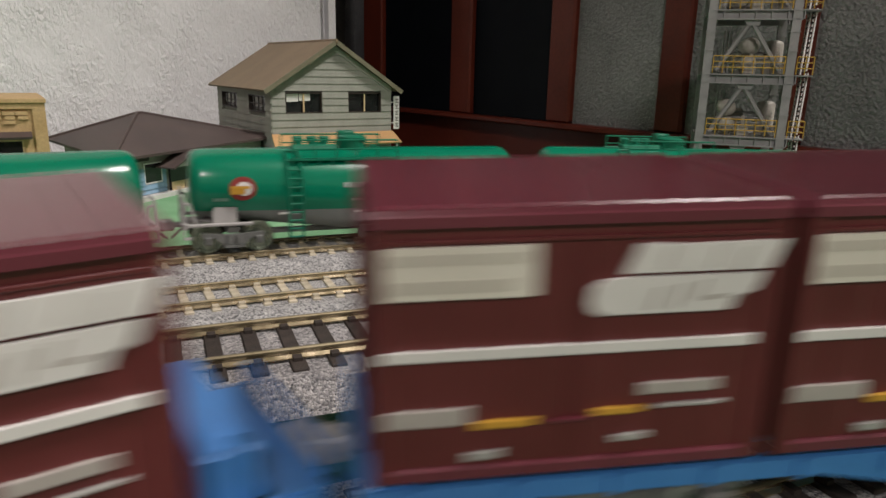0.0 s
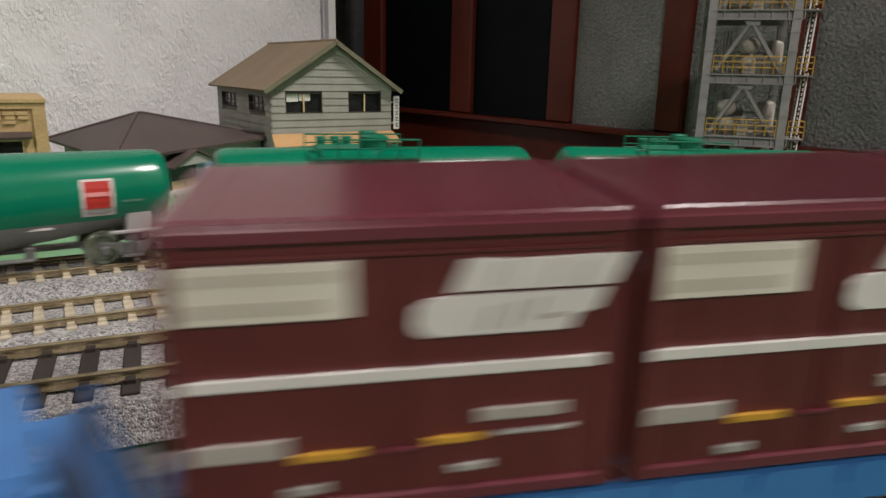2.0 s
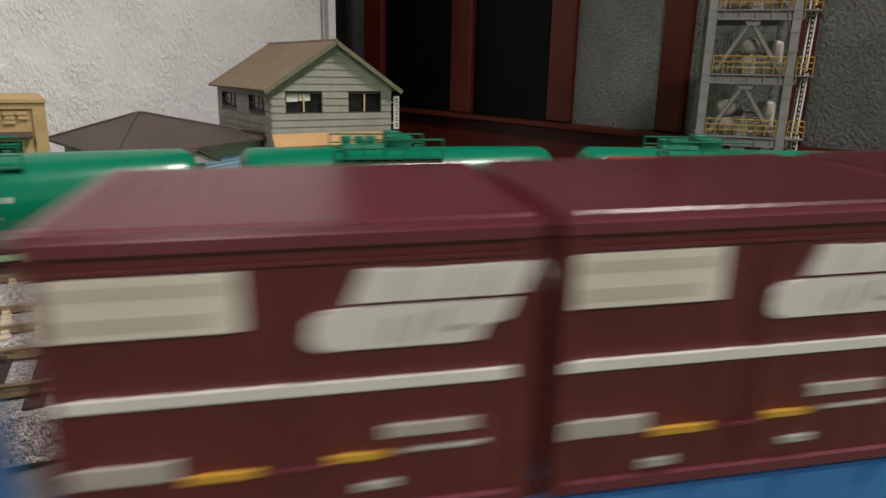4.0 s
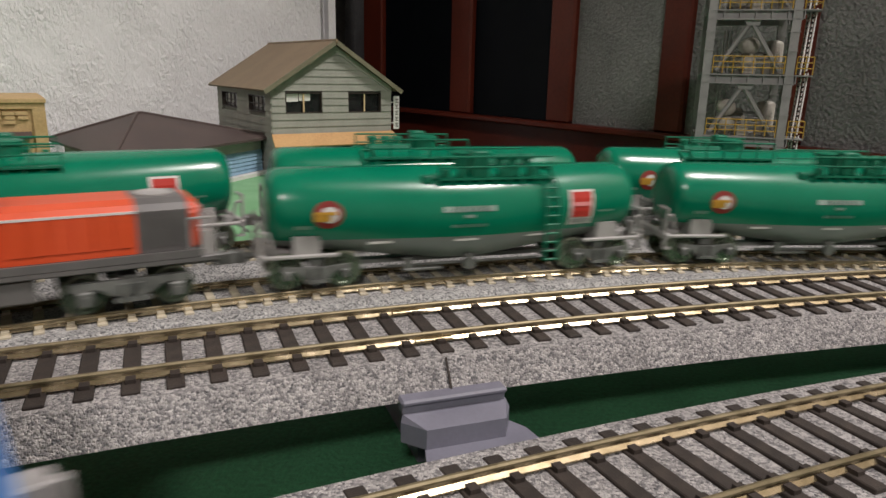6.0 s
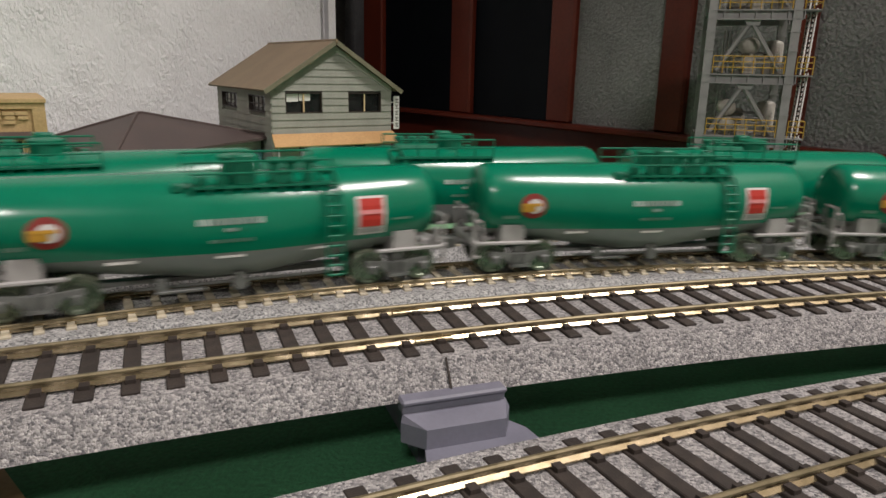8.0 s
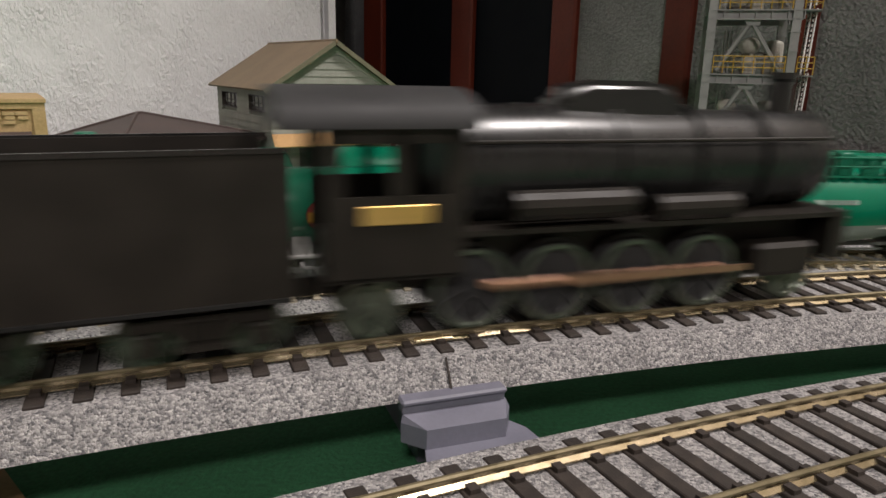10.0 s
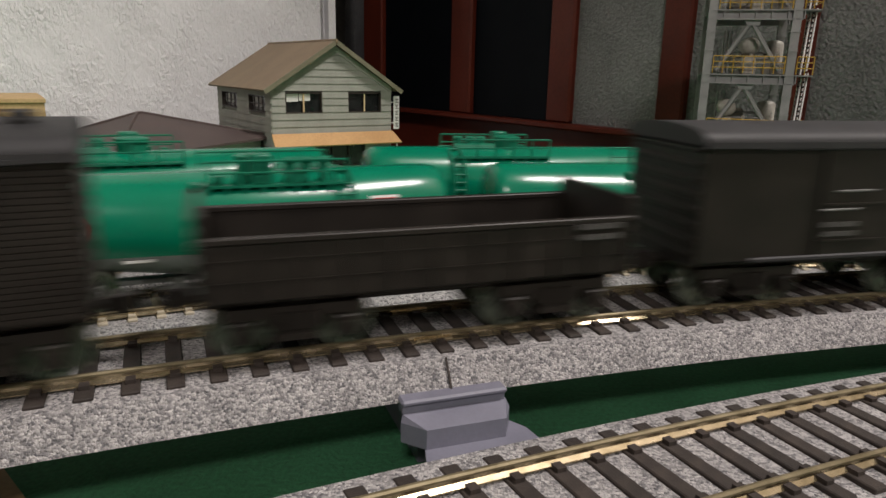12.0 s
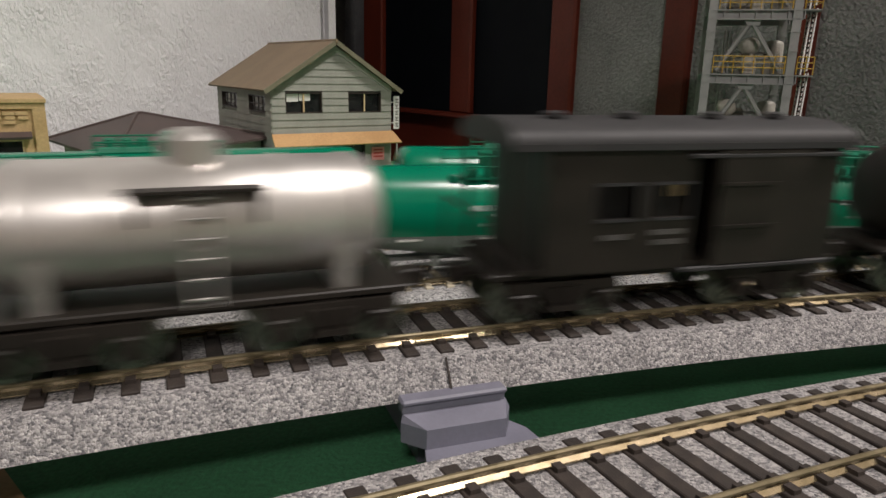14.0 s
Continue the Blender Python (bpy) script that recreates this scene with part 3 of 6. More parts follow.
    # markings, the same seen from either side
    for side in (-1, 1):
        def flank(z, lift=0.00025, x=0.0):
            u = min(1.0, abs(x) / (half * 0.93))
            r = rm + (re - rm) * max(0.0, (u - 0.12) / 0.88)
            c = top - r
            return math.sqrt(max(1e-9, r * r - (z - c) ** 2)) + lift

        def patch(name, xc, zc, hw, hh, mat, lift, disc=False, label=""):
            bm = bmesh.new()
            nx, nz = (1, 4)
            grid = {}
            if disc:
                cen = bm.verts.new((xc, side * flank(zc, lift, xc), zc))
                ring = []
                for i in range(24):
                    a = 2 * math.pi * i / 24
                    z = zc + hh * math.sin(a)
                    ring.append(bm.verts.new((xc + hw * math.cos(a), side * flank(z, lift, xc), z)))
                for i in range(24):
                    bm.faces.new((cen, ring[i], ring[(i + 1) % 24]))
            else:
                for i in range(nx + 1):
                    for j in range(nz + 1):
                        z = zc - hh + 2 * hh * j / nz
                        grid[i, j] = bm.verts.new((xc - hw + 2 * hw * i / nx, side * flank(z, lift, xc - hw + 2 * hw * i / nx), z))
                for i in range(nx):
                    for j in range(nz):
                        bm.faces.new((grid[i, j], grid[i + 1, j], grid[i + 1, j + 1], grid[i, j + 1]))
            return part(name, bm, mat, t, label)

        d = -side  # reading direction
        e = patch("emblem_ring", side * 0.048, 0.0245, 0.0049, 0.0044, "ring_red", 0.0003, True, "round red and white emblem with a yellow flash")
        patch("emblem_disc", side * 0.0476, 0.0245, 0.0029, 0.0026, "white_ink", 0.0005, True)
        patch("emblem_flash", side * 0.0499, 0.0240, 0.0025, 0.0015, "yellow_ink", 0.0007)
        patch("emblem_flash", side * 0.0487, 0.0251, 0.0032, 0.0005, "yellow_ink", 0.0008)
        patch("plate_frame", -side * 0.0418, 0.0238, 0.0050, 0.0062, "white_ink", 0.0003, False, "red warning plate in a pale frame")
        patch("plate_field", -side * 0.0418, 0.0248, 0.0040, 0.0045, "red_ink", 0.0005)
        patch("plate_print", -side * 0.0418, 0.0251, 0.0036, 0.0007, "pink", 0.0007)
        patch("plate_foot", -side * 0.0418, 0.0190, 0.0040, 0.0008, "grey_ink", 0.0005)
        for xc, zc, n, w, h in ((-0.0015, 0.0252, 10, 0.0019, 0.0009), (-0.0015, 0.0228, 3, 0.0013, 0.0005), (-0.0015, 0.0196, 8, 0.0016, 0.0005), (-0.0558, 0.0205, 4, 0.0014, 0.0006), (0.0525, 0.0222, 4, 0.0016, 0.00035)):
            bm = bmesh.new()
            for i in range(n):
                x = -side * xc + (i - (n - 1) / 2) * w
                y = side * flank(zc, 0.0002)
                vs = box(bm, x - w * 0.43, x + w * 0.43, *sorted((y, y + side * 0.0001)), zc - h, zc + h)
                for v in vs:
                    v.co.y = side * flank(v.co.z, 0.0002, v.co.x)
            part("lettering", bm, "dim_ink" if zc < 0.0225 else "pale_green_ink", t, "row of white print")
        for x in (-0.031, -0.002, 0.024):
            bm = bmesh.new()
            box(bm, -side * x - 0.004, -side * x + 0.004, *sorted((side * 0.0128, side * (flank(0.0146, 0.0, x) + 0.0002))), 0.0142, 0.0149)
            part("belly_mark", bm, "white_ink", t)
    # underframe
    for side in (-1, 1):
        bm = bmesh.new()
        x = side * 0.0545
        prism(bm, [(x - 0.0042, 0.0108), (x + 0.0042, 0.0108), (x + 0.0042, 0.0160), (x + 0.0034, 0.0175), (x - 0.0042, 0.0175)], "y", -0.0118, 0.0118)
        part("saddle", bm, "light_grey", t, "light grey end saddle")
        bm = bmesh.new()
        box(bm, *sorted((side * 0.0445, side * 0.0695)), -0.0128, -0.0112, 0.0106, 0.0118, 0.0003)
        box(bm, *sorted((side * 0.0445, side * 0.0695)), 0.0112, 0.0128, 0.0106, 0.0118, 0.0003)
        box(bm, *sorted((side * 0.0675, side * 0.0695)), -0.0128, 0.0128, 0.0098, 0.0124, 0.0004)
        box(bm, *sorted((side * 0.056, side * 0.0695)), -0.003, 0.003, 0.0092, 0.0118, 0.0004)
        for y in (-0.0118, 0.0118):
            rod(bm, (side * 0.0688, y, 0.0118), (side * 0.0688, y, 0.0215), 0.0006, 6)
            rod(bm, (side * 0.0648, y, 0.0118), (side * 0.0665, y, 0.019), 0.0005, 6)
            rod(bm, (side * 0.0665, y, 0.019), (side * 0.0688, y, 0.0195), 0.0005, 6)
            box(bm, *sorted((side * 0.0665, side * 0.0692)), y - 0.0012, y + 0.0012, 0.0062, 0.0068)
            box(bm, *sorted((side * 0.0686, side * 0.0692)), y - 0.001, y + 0.001, 0.0062, 0.0106)
        rod(bm, (side * 0.0688, -0.0118, 0.0215), (side * 0.0688, -0.005, 0.0215), 0.0006, 6)
        rod(bm, (side * 0.0688, 0.0118, 0.0215), (side * 0.0688, 0.005, 0.0215), 0.0006, 6)
        box(bm, *sorted((side * 0.0668, side * 0.0685)), -0.0095, -0.0055, 0.0118, 0.0165, 0.0003)
        part("end_platform", bm, "light_grey", t, "light grey end platform with handrails")
        open_bogie(t, side * 0.0517)
    couplers(t, 0.0685)
    bm = bmesh.new()
    for side in (-1, 1):
        y = side * 0.0105
        box(bm, -0.0225, -0.0195, y - 0.0008, y + 0.0008, 0.0038, 0.0085, 0.0003)
        box(bm, -0.0225, -0.009, y - 0.0012, y + 0.0012, 0.0038, 0.0048, 0.0003)
        rod(bm, (0.001, y - 0.001, 0.0052), (0.001, y + 0.001, 0.0052), 0.0022, 12)
        box(bm, -0.0005, 0.0025, y - 0.0008, y + 0.0008, 0.0052, 0.0085, 0.0003)
    rod(bm, (-0.028, -0.006, 0.0044), (0.03, -0.006, 0.0044), 0.0005, 6)
    box(bm, -0.0445, 0.0445, -0.0022, 0.0022, 0.0048, 0.0062)
    part("brake_gear", bm, "mid_grey", t)
    return t


# ---- container wagon and its containers ----
BOX_PITCH, BOX_HALF, BOX_W, BOX_H, DECK = 0.04752, 0.0229, 0.0154, 0.0318, 0.0132


def container(panel=True):
    c = thing("container", "maroon ribbed model freight container with white markings" if panel else "maroon ribbed model freight container with one white mark", "container", "containers on the blue wagons")
    L, W, H = BOX_HALF, BOX_W, BOX_H
    bm = bmesh.new()
    box(bm, -L + 0.0006, L - 0.0006, -W + 0.0005, W - 0.0005, 0.0008, H - 0.002)
    part("body", bm, "maroon", c)
    T = H - 0.0006
    for sx in (-1, 1):
        for sy in (-1, 1):
            bm = bmesh.new()
            box(bm, *sorted((sx * (L - 0.0022), sx * L)), *sorted((sy * (W - 0.0016), sy * W)), 0, T - 0.0016, 0.0003)
            part("corner_post", bm, "maroon", c)
    for sy in (-1, 1):
        bm = bmesh.new()
        box(bm, -L + 0.002, L - 0.002, *sorted((sy * (W - 0.0012), sy * W)), 0, 0.0018, 0.0003)
        part("bottom_rail", bm, "maroon_roof", c)
        bm = bmesh.new()
        box(bm, -L + 0.002, L - 0.002, *sorted((sy * (W - 0.0010), sy * (W - 0.0001))), H - 0.0042, H - 0.0037, 0.0001)
        part("top_rail", bm, "maroon", c)
        for x in (-0.0007, 0.0007):
            bm = bmesh.new()
            box(bm, x - 0.0002, x + 0.0002, *sorted((sy * (W - 0.0008), sy * (W - 0.0002))), 0.0018, H - 0.0043)
            part("door_seam", bm, "maroon", c)
        for x in (-0.0165, -0.011, -0.0055, 0.0055, 0.011, 0.0165):
            bm = bmesh.new()
            box(bm, x - 0.0005, x + 0.0005, *sorted((sy * (W - 0.0008), sy * (W - 0.00035))), 0.0018, H - 0.0043)
            part("side_rib", bm, "maroon", c)
    # a flat-crowned roof: the ribs run over its sloping edges
    bm = bmesh.new()
    prism(bm, [(-W - 0.0002, T - 0.0018), (W + 0.0002, T - 0.0018), (W + 0.0002, T - 0.0007), (W - 0.0001, T), (-W + 0.0001, T), (-W - 0.0002, T - 0.0007)], "x", -L, L)
    roof = part("roof", bm, "maroon_roof", c, "ribbed maroon roof")
    bm = bmesh.new()
    prism(bm, [(-W - 0.0001, T - 0.0014), (W + 0.0001, T - 0.0014), (W + 0.0001, T + 0.0002), (W - 0.0003, T + 0.0005), (-W + 0.0003, T + 0.0005), (-W - 0.0001, T + 0.0002)], "x", -0.0006, 0.0006)
    rib = finish("roof_rib", bm, "maroon_roof")
    for i in range(14):
        ob = new("roof_rib", rib)
        ob.parent = roof
        ob.location.x = -L + 0.0026 + i * (2 * L - 0.0052) / 13

    def plate(name, x0, x1, z0, z1, mat, skew=0.0, label="", y=-W - 0.0001, n=0):
        bm = bmesh.new()
        X = lambda u: -L + 2 * L * u
        pts = [(X(x0), H * z0), (X(x1), H * z0), (X(x1 + skew), H * z1), (X(x0 + skew), H * z1)]
        prism(bm, pts, "y", y - 0.00003, y + 0.0006)
        return part(name, bm, mat, c, label)

    if panel:
        plate("label_panel", 0.035, 0.385, 0.685, 0.86, "panel_ink", label="warm white panel with two rows of faint print")
        bm = bmesh.new()
        bars(bm, -L + 2 * L * 0.05, -L + 2 * L * 0.335, H * 0.705, H * 0.75, -W - 0.00012, 9, 0.9, depth=0.00003)
        part("label_print", bm, "label_ink", c)["kind"] = "stuff"
        bm = bmesh.new()
        bars(bm, -L + 2 * L * 0.05, -L + 2 * L * 0.37, H * 0.80, H * 0.838, -W - 0.00012, 14, 0.8, depth=0.00003)
        part("label_line", bm, "label_ink", c)["kind"] = "stuff"
    # plain block shapes in place of the operator's mark
    X = lambda u: -L + 2 * L * u
    Z = lambda v: H * v
    yy = -W - 0.0001
    for quad in (((0.595, 0.75), (0.71, 0.75), (0.735, 0.845), (0.625, 0.852)), ((0.715, 0.75), (0.955, 0.75), (0.985, 0.85), (0.738, 0.845)),
                 ((0.545, 0.605), (0.86, 0.605), (0.875, 0.655), (0.92, 0.67), (0.94, 0.735), (0.60, 0.735), (0.548, 0.728), (0.518, 0.70), (0.512, 0.65), (0.522, 0.62))):
        bm = bmesh.new()
        prism(bm, [(X(u), Z(v)) for u, v in quad], "y", yy - 0.00003, yy + 0.0006)
        part("mark", bm, "white_ink", c, "white block mark")
    for a, b, z0, z1 in ((0.66, 0.672, 0.62, 0.70), (0.715, 0.727, 0.62, 0.71), (0.79, 0.83, 0.645, 0.665), (0.765, 0.777, 0.65, 0.72), (0.68, 0.688, 0.76, 0.84), (0.80, 0.808, 0.76, 0.84), (0.87, 0.878, 0.75, 0.83)):
        bm = bmesh.new()
        prism(bm, [(X(a), Z(z0)), (X(b), Z(z0)), (X(b + 0.02), Z(z1)), (X(a + 0.02), Z(z1))], "y", yy - 0.00006, yy)
        part("mark_gap", bm, "dull_ink", c)
    plate("stripe", 0.025, 0.94, 0.468, 0.504, "white_ink", label="white stripe")
    plate("plate_white", 0.03, 0.235, 0.225, 0.285, "dull_ink")
    plate("plate_white", 0.66, 0.86, 0.30, 0.34, "dull_ink")
    plate("plate_faint", 0.70, 0.88, 0.243, 0.253, "grey_ink")
    plate("plate_faint", 0.44, 0.54, 0.21, 0.222, "maroon_roof")
    plate("plate_small", 0.23, 0.315, 0.085, 0.112, "grey_ink")
    plate("plate_small", 0.60, 0.685, 0.12, 0.142, "grey_ink")
    plate("plate_yellow", 0.25, 0.395, 0.205, 0.23, "yellow_ink")
    plate("plate_yellow", 0.545, 0.665, 0.228, 0.25, "yellow_ink")
    bm = bmesh.new()
    prism(bm, [(-W * 0.62, H * 0.66), (-W * 0.1, H * 0.66), (-W * 0.02, H * 0.74), (-W * 0.1, H * 0.82), (-W * 0.62, H * 0.82), (-W * 0.7, H * 0.74)], "x", -L - 0.0002, -L + 0.0006)
    part("end_mark", bm, "white_ink", c)
    for y in (-0.011, -0.0045, 0.0045, 0.011):
        bm = bmesh.new()
        rod(bm, (-L - 0.0003, y, 0.002), (-L - 0.0003, y, H - 0.003), 0.0004, 6)
        part("door_bar", bm, "maroon_dark", c)
    return c


def container_wagon():
    w = thing("container_wagon", "bright blue model container flat wagon on grey bogies", "flat wagon", "container train")
    half = 0.126
    bm = bmesh.new()
    for side in (-1, 1):
        prism(bm, [(-half, 0.0094), (-0.07, 0.0094), (-0.055, 0.0066), (0.055, 0.0066), (0.07, 0.0094), (half, 0.0094), (half, 0.0118), (-half, 0.0118)], "y", *sorted((side * 0.0125, side * 0.0144)))
        for i in range(21):
            x = -0.12 + i * 0.012
            box(bm, x - 0.0007, x + 0.0007, *sorted((side * 0.0144, side * 0.0150)), 0.0094, 0.0118)
    for i in range(12):
        x = -half + 0.002 + i * (2 * half - 0.004) / 11
        box(bm, x - 0.0012, x + 0.0012, -0.0125, 0.0125, 0.0096, 0.0116)
    box(bm, -half, half, -0.0035, 0.0035, 0.0072, 0.0116)
    part("underframe", bm, "blue", w)
    for side in (-1, 1):
        bm = bmesh.new()
        x = side * half
        box(bm, *sorted((x - side * 0.002, x + side * 0.0006)), -0.0145, 0.0145, 0.0085, 0.0124, 0.0004)
        box(bm, *sorted((x - side * 0.0055, x)), -0.0138, 0.0138, 0.0112, 0.0121)
        if side > 0:
            box(bm, x - 0.0128, x - 0.0066, -0.0125, 0.0125, 0.0118, 0.0188, 0.0006)
            rod(bm, (x - 0.0095, -0.0128, 0.0118), (x - 0.0095, -0.0128, 0.0212), 0.0006, 6)
        rod(bm, (x + side * 0.0006, -0.0125, 0.0124), (x + side * 0.0006, -0.0125, 0.016), 0.0005, 6)
        rod(bm, (x + side * 0.0006, 0.0125, 0.0124), (x + side * 0.0006, 0.0125, 0.016), 0.0005, 6)
        rod(bm, (x + side * 0.0006, -0.0125, 0.016), (x + side * 0.0006, 0.0125, 0.016), 0.0005, 6)
        part("end_platform", bm, "blue", w)
        bogie(w, side * 0.092, "mid_grey", r=0.005)
    bm = bmesh.new()
    box(bm, -0.03, -0.006, -0.011, -0.004, 0.0042, 0.0095, 0.0006)
    box(bm, 0.008, 0.03, -0.011, -0.004, 0.0045, 0.0092, 0.0006)
    rod(bm, (-0.045, 0.005, 0.0065), (0.04, 0.005, 0.0065), 0.002, 10)
    part("brake_gear", bm, "mid_grey", w)
    couplers(w, half - 0.002, "light_grey")
    return w

# ---- black freight train ----
CAR_HALF, CAR_W, SILL_Z, EAVE = 0.0437, 0.0152, 0.0118, 0.0388


def under_gear(t, half=CAR_HALF, mat="black"):
    """Floor, frame, bogies and couplers below a wagon."""
    bm = bmesh.new()
    box(bm, -half, half, -0.0125, 0.0125, 0.0102, 0.0117, 0.0003)
    box(bm, -half + 0.004, half - 0.004, -0.003, 0.003, 0.0084, 0.0104)
    box(bm, -0.007, 0.001, -0.0065, -0.003, 0.0082, 0.0102, 0.0004)
    rod(bm, (0.006, 0.005, 0.0088), (0.014, 0.005, 0.0088), 0.0014, 10)
    for y in (-0.0105, 0.0105):
        box(bm, -half + 0.002, half - 0.002, y - 0.0006, y + 0.0006, 0.0094, 0.0103)
    part("underframe", bm, "black", t)
    for side in (-1, 1):
        bogie(t, side * (half - 0.0165), "black", "wheel")
    couplers(t, half - 0.002, "black")


def arched_roof(t, half, w, eave, rise, over=0.0012):
    bm = bmesh.new()
    pts = [(-w - over, eave - 0.0008)] + [(-(w + over) * math.cos(math.pi * i / 12), eave + 0.0004 + rise * math.sin(math.pi * i / 12) ** 0.8) for i in range(13)] + [(w + over, eave - 0.0008)]
    prism(bm, pts, "x", -half - 0.001, half + 0.001)
    r = part("roof", bm, "black_roof", t, smooth=40)
    bm = bmesh.new()
    box(bm, -half - 0.001, half + 0.001, -w - over - 0.0003, -w - over + 0.0004, eave - 0.0012, eave + 0.0002)
    part("gutter", bm, "black_roof", r)
    return r


def ends(t, half, w, z0, z1, ribs=8):
    for side in (-1, 1):
        bm = bmesh.new()
        x = side * half
        box(bm, *sorted((x - side * 0.0012, x)), -w, w, z0, z1)
        e = part("end_wall", bm, "black", t)
        for i in range(ribs):
            bm = bmesh.new()
            z = z0 + (i + 0.5) * (z1 - z0) / ribs
            rod(bm, (x, -w + 0.001, z), (x, w - 0.001, z), 0.0008, 6)
            part("rib", bm, "black", e)


def print_rows(t, x0, x1, z, y, rows=2):
    for i in range(rows):
        bm = bmesh.new()
        bars(bm, x0 + 0.0006 * i, x1, z - i * 0.0022, z - i * 0.0022 + 0.0011, y, 6 - i)
        part("lettering", bm, "faint_ink", t, "faint grey print")


def stock_car():
    t = thing("stock_car", "black model stock car with open slatted sides", "stock car", "black freight train")
    under_gear(t)
    arched_roof(t, CAR_HALF, CAR_W, EAVE, 0.0052)
    for side in (-1, 1):
        y = side * CAR_W
        for i in range(9):
            z = SILL_Z + 0.0006 + i * 0.00298
            bm = bmesh.new()
            box(bm, -CAR_HALF, CAR_HALF, *sorted((y - side * 0.0007, y)), z, z + (0.00205 if i not in (5, 6) else 0.0017), 0.0001)
            part("slat", bm, "black", t)
        for x in (-CAR_HALF + 0.0008, -0.032, -0.02, -0.0085, 0.0085, 0.02, 0.032, CAR_HALF - 0.0008):
            bm = bmesh.new()
            box(bm, x - 0.0009, x + 0.0009, *sorted((y - side * 0.0016, y - side * 0.0007)), SILL_Z, EAVE)
            part("post", bm, "black", t)
        bm = bmesh.new()
        for x in (-0.0085, 0.0085):
            box(bm, x - 0.0008, x + 0.0008, *sorted((y, y + side * 0.0006)), SILL_Z, EAVE - 0.002)
        box(bm, -0.02, 0.03, *sorted((y, y + side * 0.001)), EAVE - 0.003, EAVE - 0.0016)
        part("sliding_door", bm, "black", t)
    ends(t, CAR_HALF, CAR_W, SILL_Z, EAVE)
    print_rows(t, 0.0, 0.009, 0.0205, -CAR_W - 0.0001)
    return t


def box_car():
    t = thing("box_car", "black steel model box car with a central sliding door", "box car", "black freight train")
    under_gear(t)
    arched_roof(t, CAR_HALF, CAR_W, EAVE, 0.003)
    bm = bmesh.new()
    box(bm, -CAR_HALF + 0.0006, CAR_HALF - 0.0006, -CAR_W, CAR_W, SILL_Z, EAVE, 0.0003)
    part("body", bm, "black", t)
    for side in (-1, 1):
        y = side * CAR_W
        bm = bmesh.new()
        box(bm, -0.013, 0.006, *sorted((y, y + side * 0.0008)), SILL_Z + 0.0008, EAVE - 0.0012, 0.0002)
        for z in (0.016, 0.0245):
            box(bm, -0.0125, 0.0055, *sorted((y, y + side * 0.0012)), z, z + 0.0005)
        part("sliding_door", bm, "black", t)
        bm = bmesh.new()
        rod(bm, (-0.03, y + side * 0.0008, EAVE - 0.0012), (0.03, y + side * 0.0008, EAVE - 0.0012), 0.0006, 6)
        rod(bm, (-0.03, y + side * 0.0008, SILL_Z + 0.0006), (0.03, y + side * 0.0008, SILL_Z + 0.0006), 0.0006, 6)
        part("door_rail", bm, "black_roof", t)
    ends(t, CAR_HALF, CAR_W, SILL_Z, EAVE)
    for x0, x1, z in ((-0.009, 0.001, 0.0278), (0.007, 0.017, 0.0278), (-0.0125, -0.003, 0.0235)):
        bm = bmesh.new()
        rod(bm, (x0, -CAR_W - 0.0012, z), (x1, -CAR_W - 0.0012, z + 0.0001), 0.00028, 6)
        part("door_handle", bm, "mid_grey", t, "worn grey door handle")
    print_rows(t, -0.012, -0.002, 0.0195, -CAR_W - 0.0009, 2)
    return t


def gondola():
    t = thing("gondola_wagon", "weathered black model gondola, open and empty", "gondola", "black freight train")
    under_gear(t)
    top = 0.0232
    for side in (-1, 1):
        y = side * CAR_W
        bm = bmesh.new()
        box(bm, -CAR_HALF, CAR_HALF, *sorted((y - side * 0.0011, y)), SILL_Z, top, 0.0002)
        box(bm, -CAR_HALF, CAR_HALF, *sorted((y - side * 0.0014, y + side * 0.0006)), top - 0.0007, top + 0.0005, 0.0002)
        wall = part("side_wall", bm, "black", t)
        for i in range(11):
            bm = bmesh.new()
            x = -CAR_HALF + 0.0012 + i * (2 * CAR_HALF - 0.0024) / 10
            box(bm, x - 0.0006, x + 0.0006, *sorted((y, y + side * 0.0007)), SILL_Z, top - 0.0008)
            part("side_rib", bm, "black", wall)
        for z in (0.0155, 0.0195):
            bm = bmesh.new()
            box(bm, -CAR_HALF, CAR_HALF, *sorted((y, y + side * 0.0002)), z, z + 0.0002)
            part("side_strip", bm, "black", wall)
        bm = bmesh.new()
        x = side * CAR_HALF
        box(bm, *sorted((x - side * 0.0012, x)), -CAR_W, CAR_W, SILL_Z, top + 0.0045, 0.0002)
        wall = part("end_wall", bm, "black", t)
        for i in range(6):
            bm = bmesh.new()
            z = SILL_Z + 0.0018 + i * 0.0026
            rod(bm, (x, -CAR_W, z), (x, CAR_W, z), 0.0007, 6)
            part("end_rib", bm, "black", wall)
    bm = bmesh.new()
    box(bm, -CAR_HALF + 0.001, CAR_HALF - 0.001, -CAR_W + 0.001, CAR_W - 0.001, 0.0116, 0.0126)
    part("floor", bm, "black", t)
    print_rows(t, 0.03, 0.04, 0.0215, -CAR_W - 0.0008, 2)
    return t


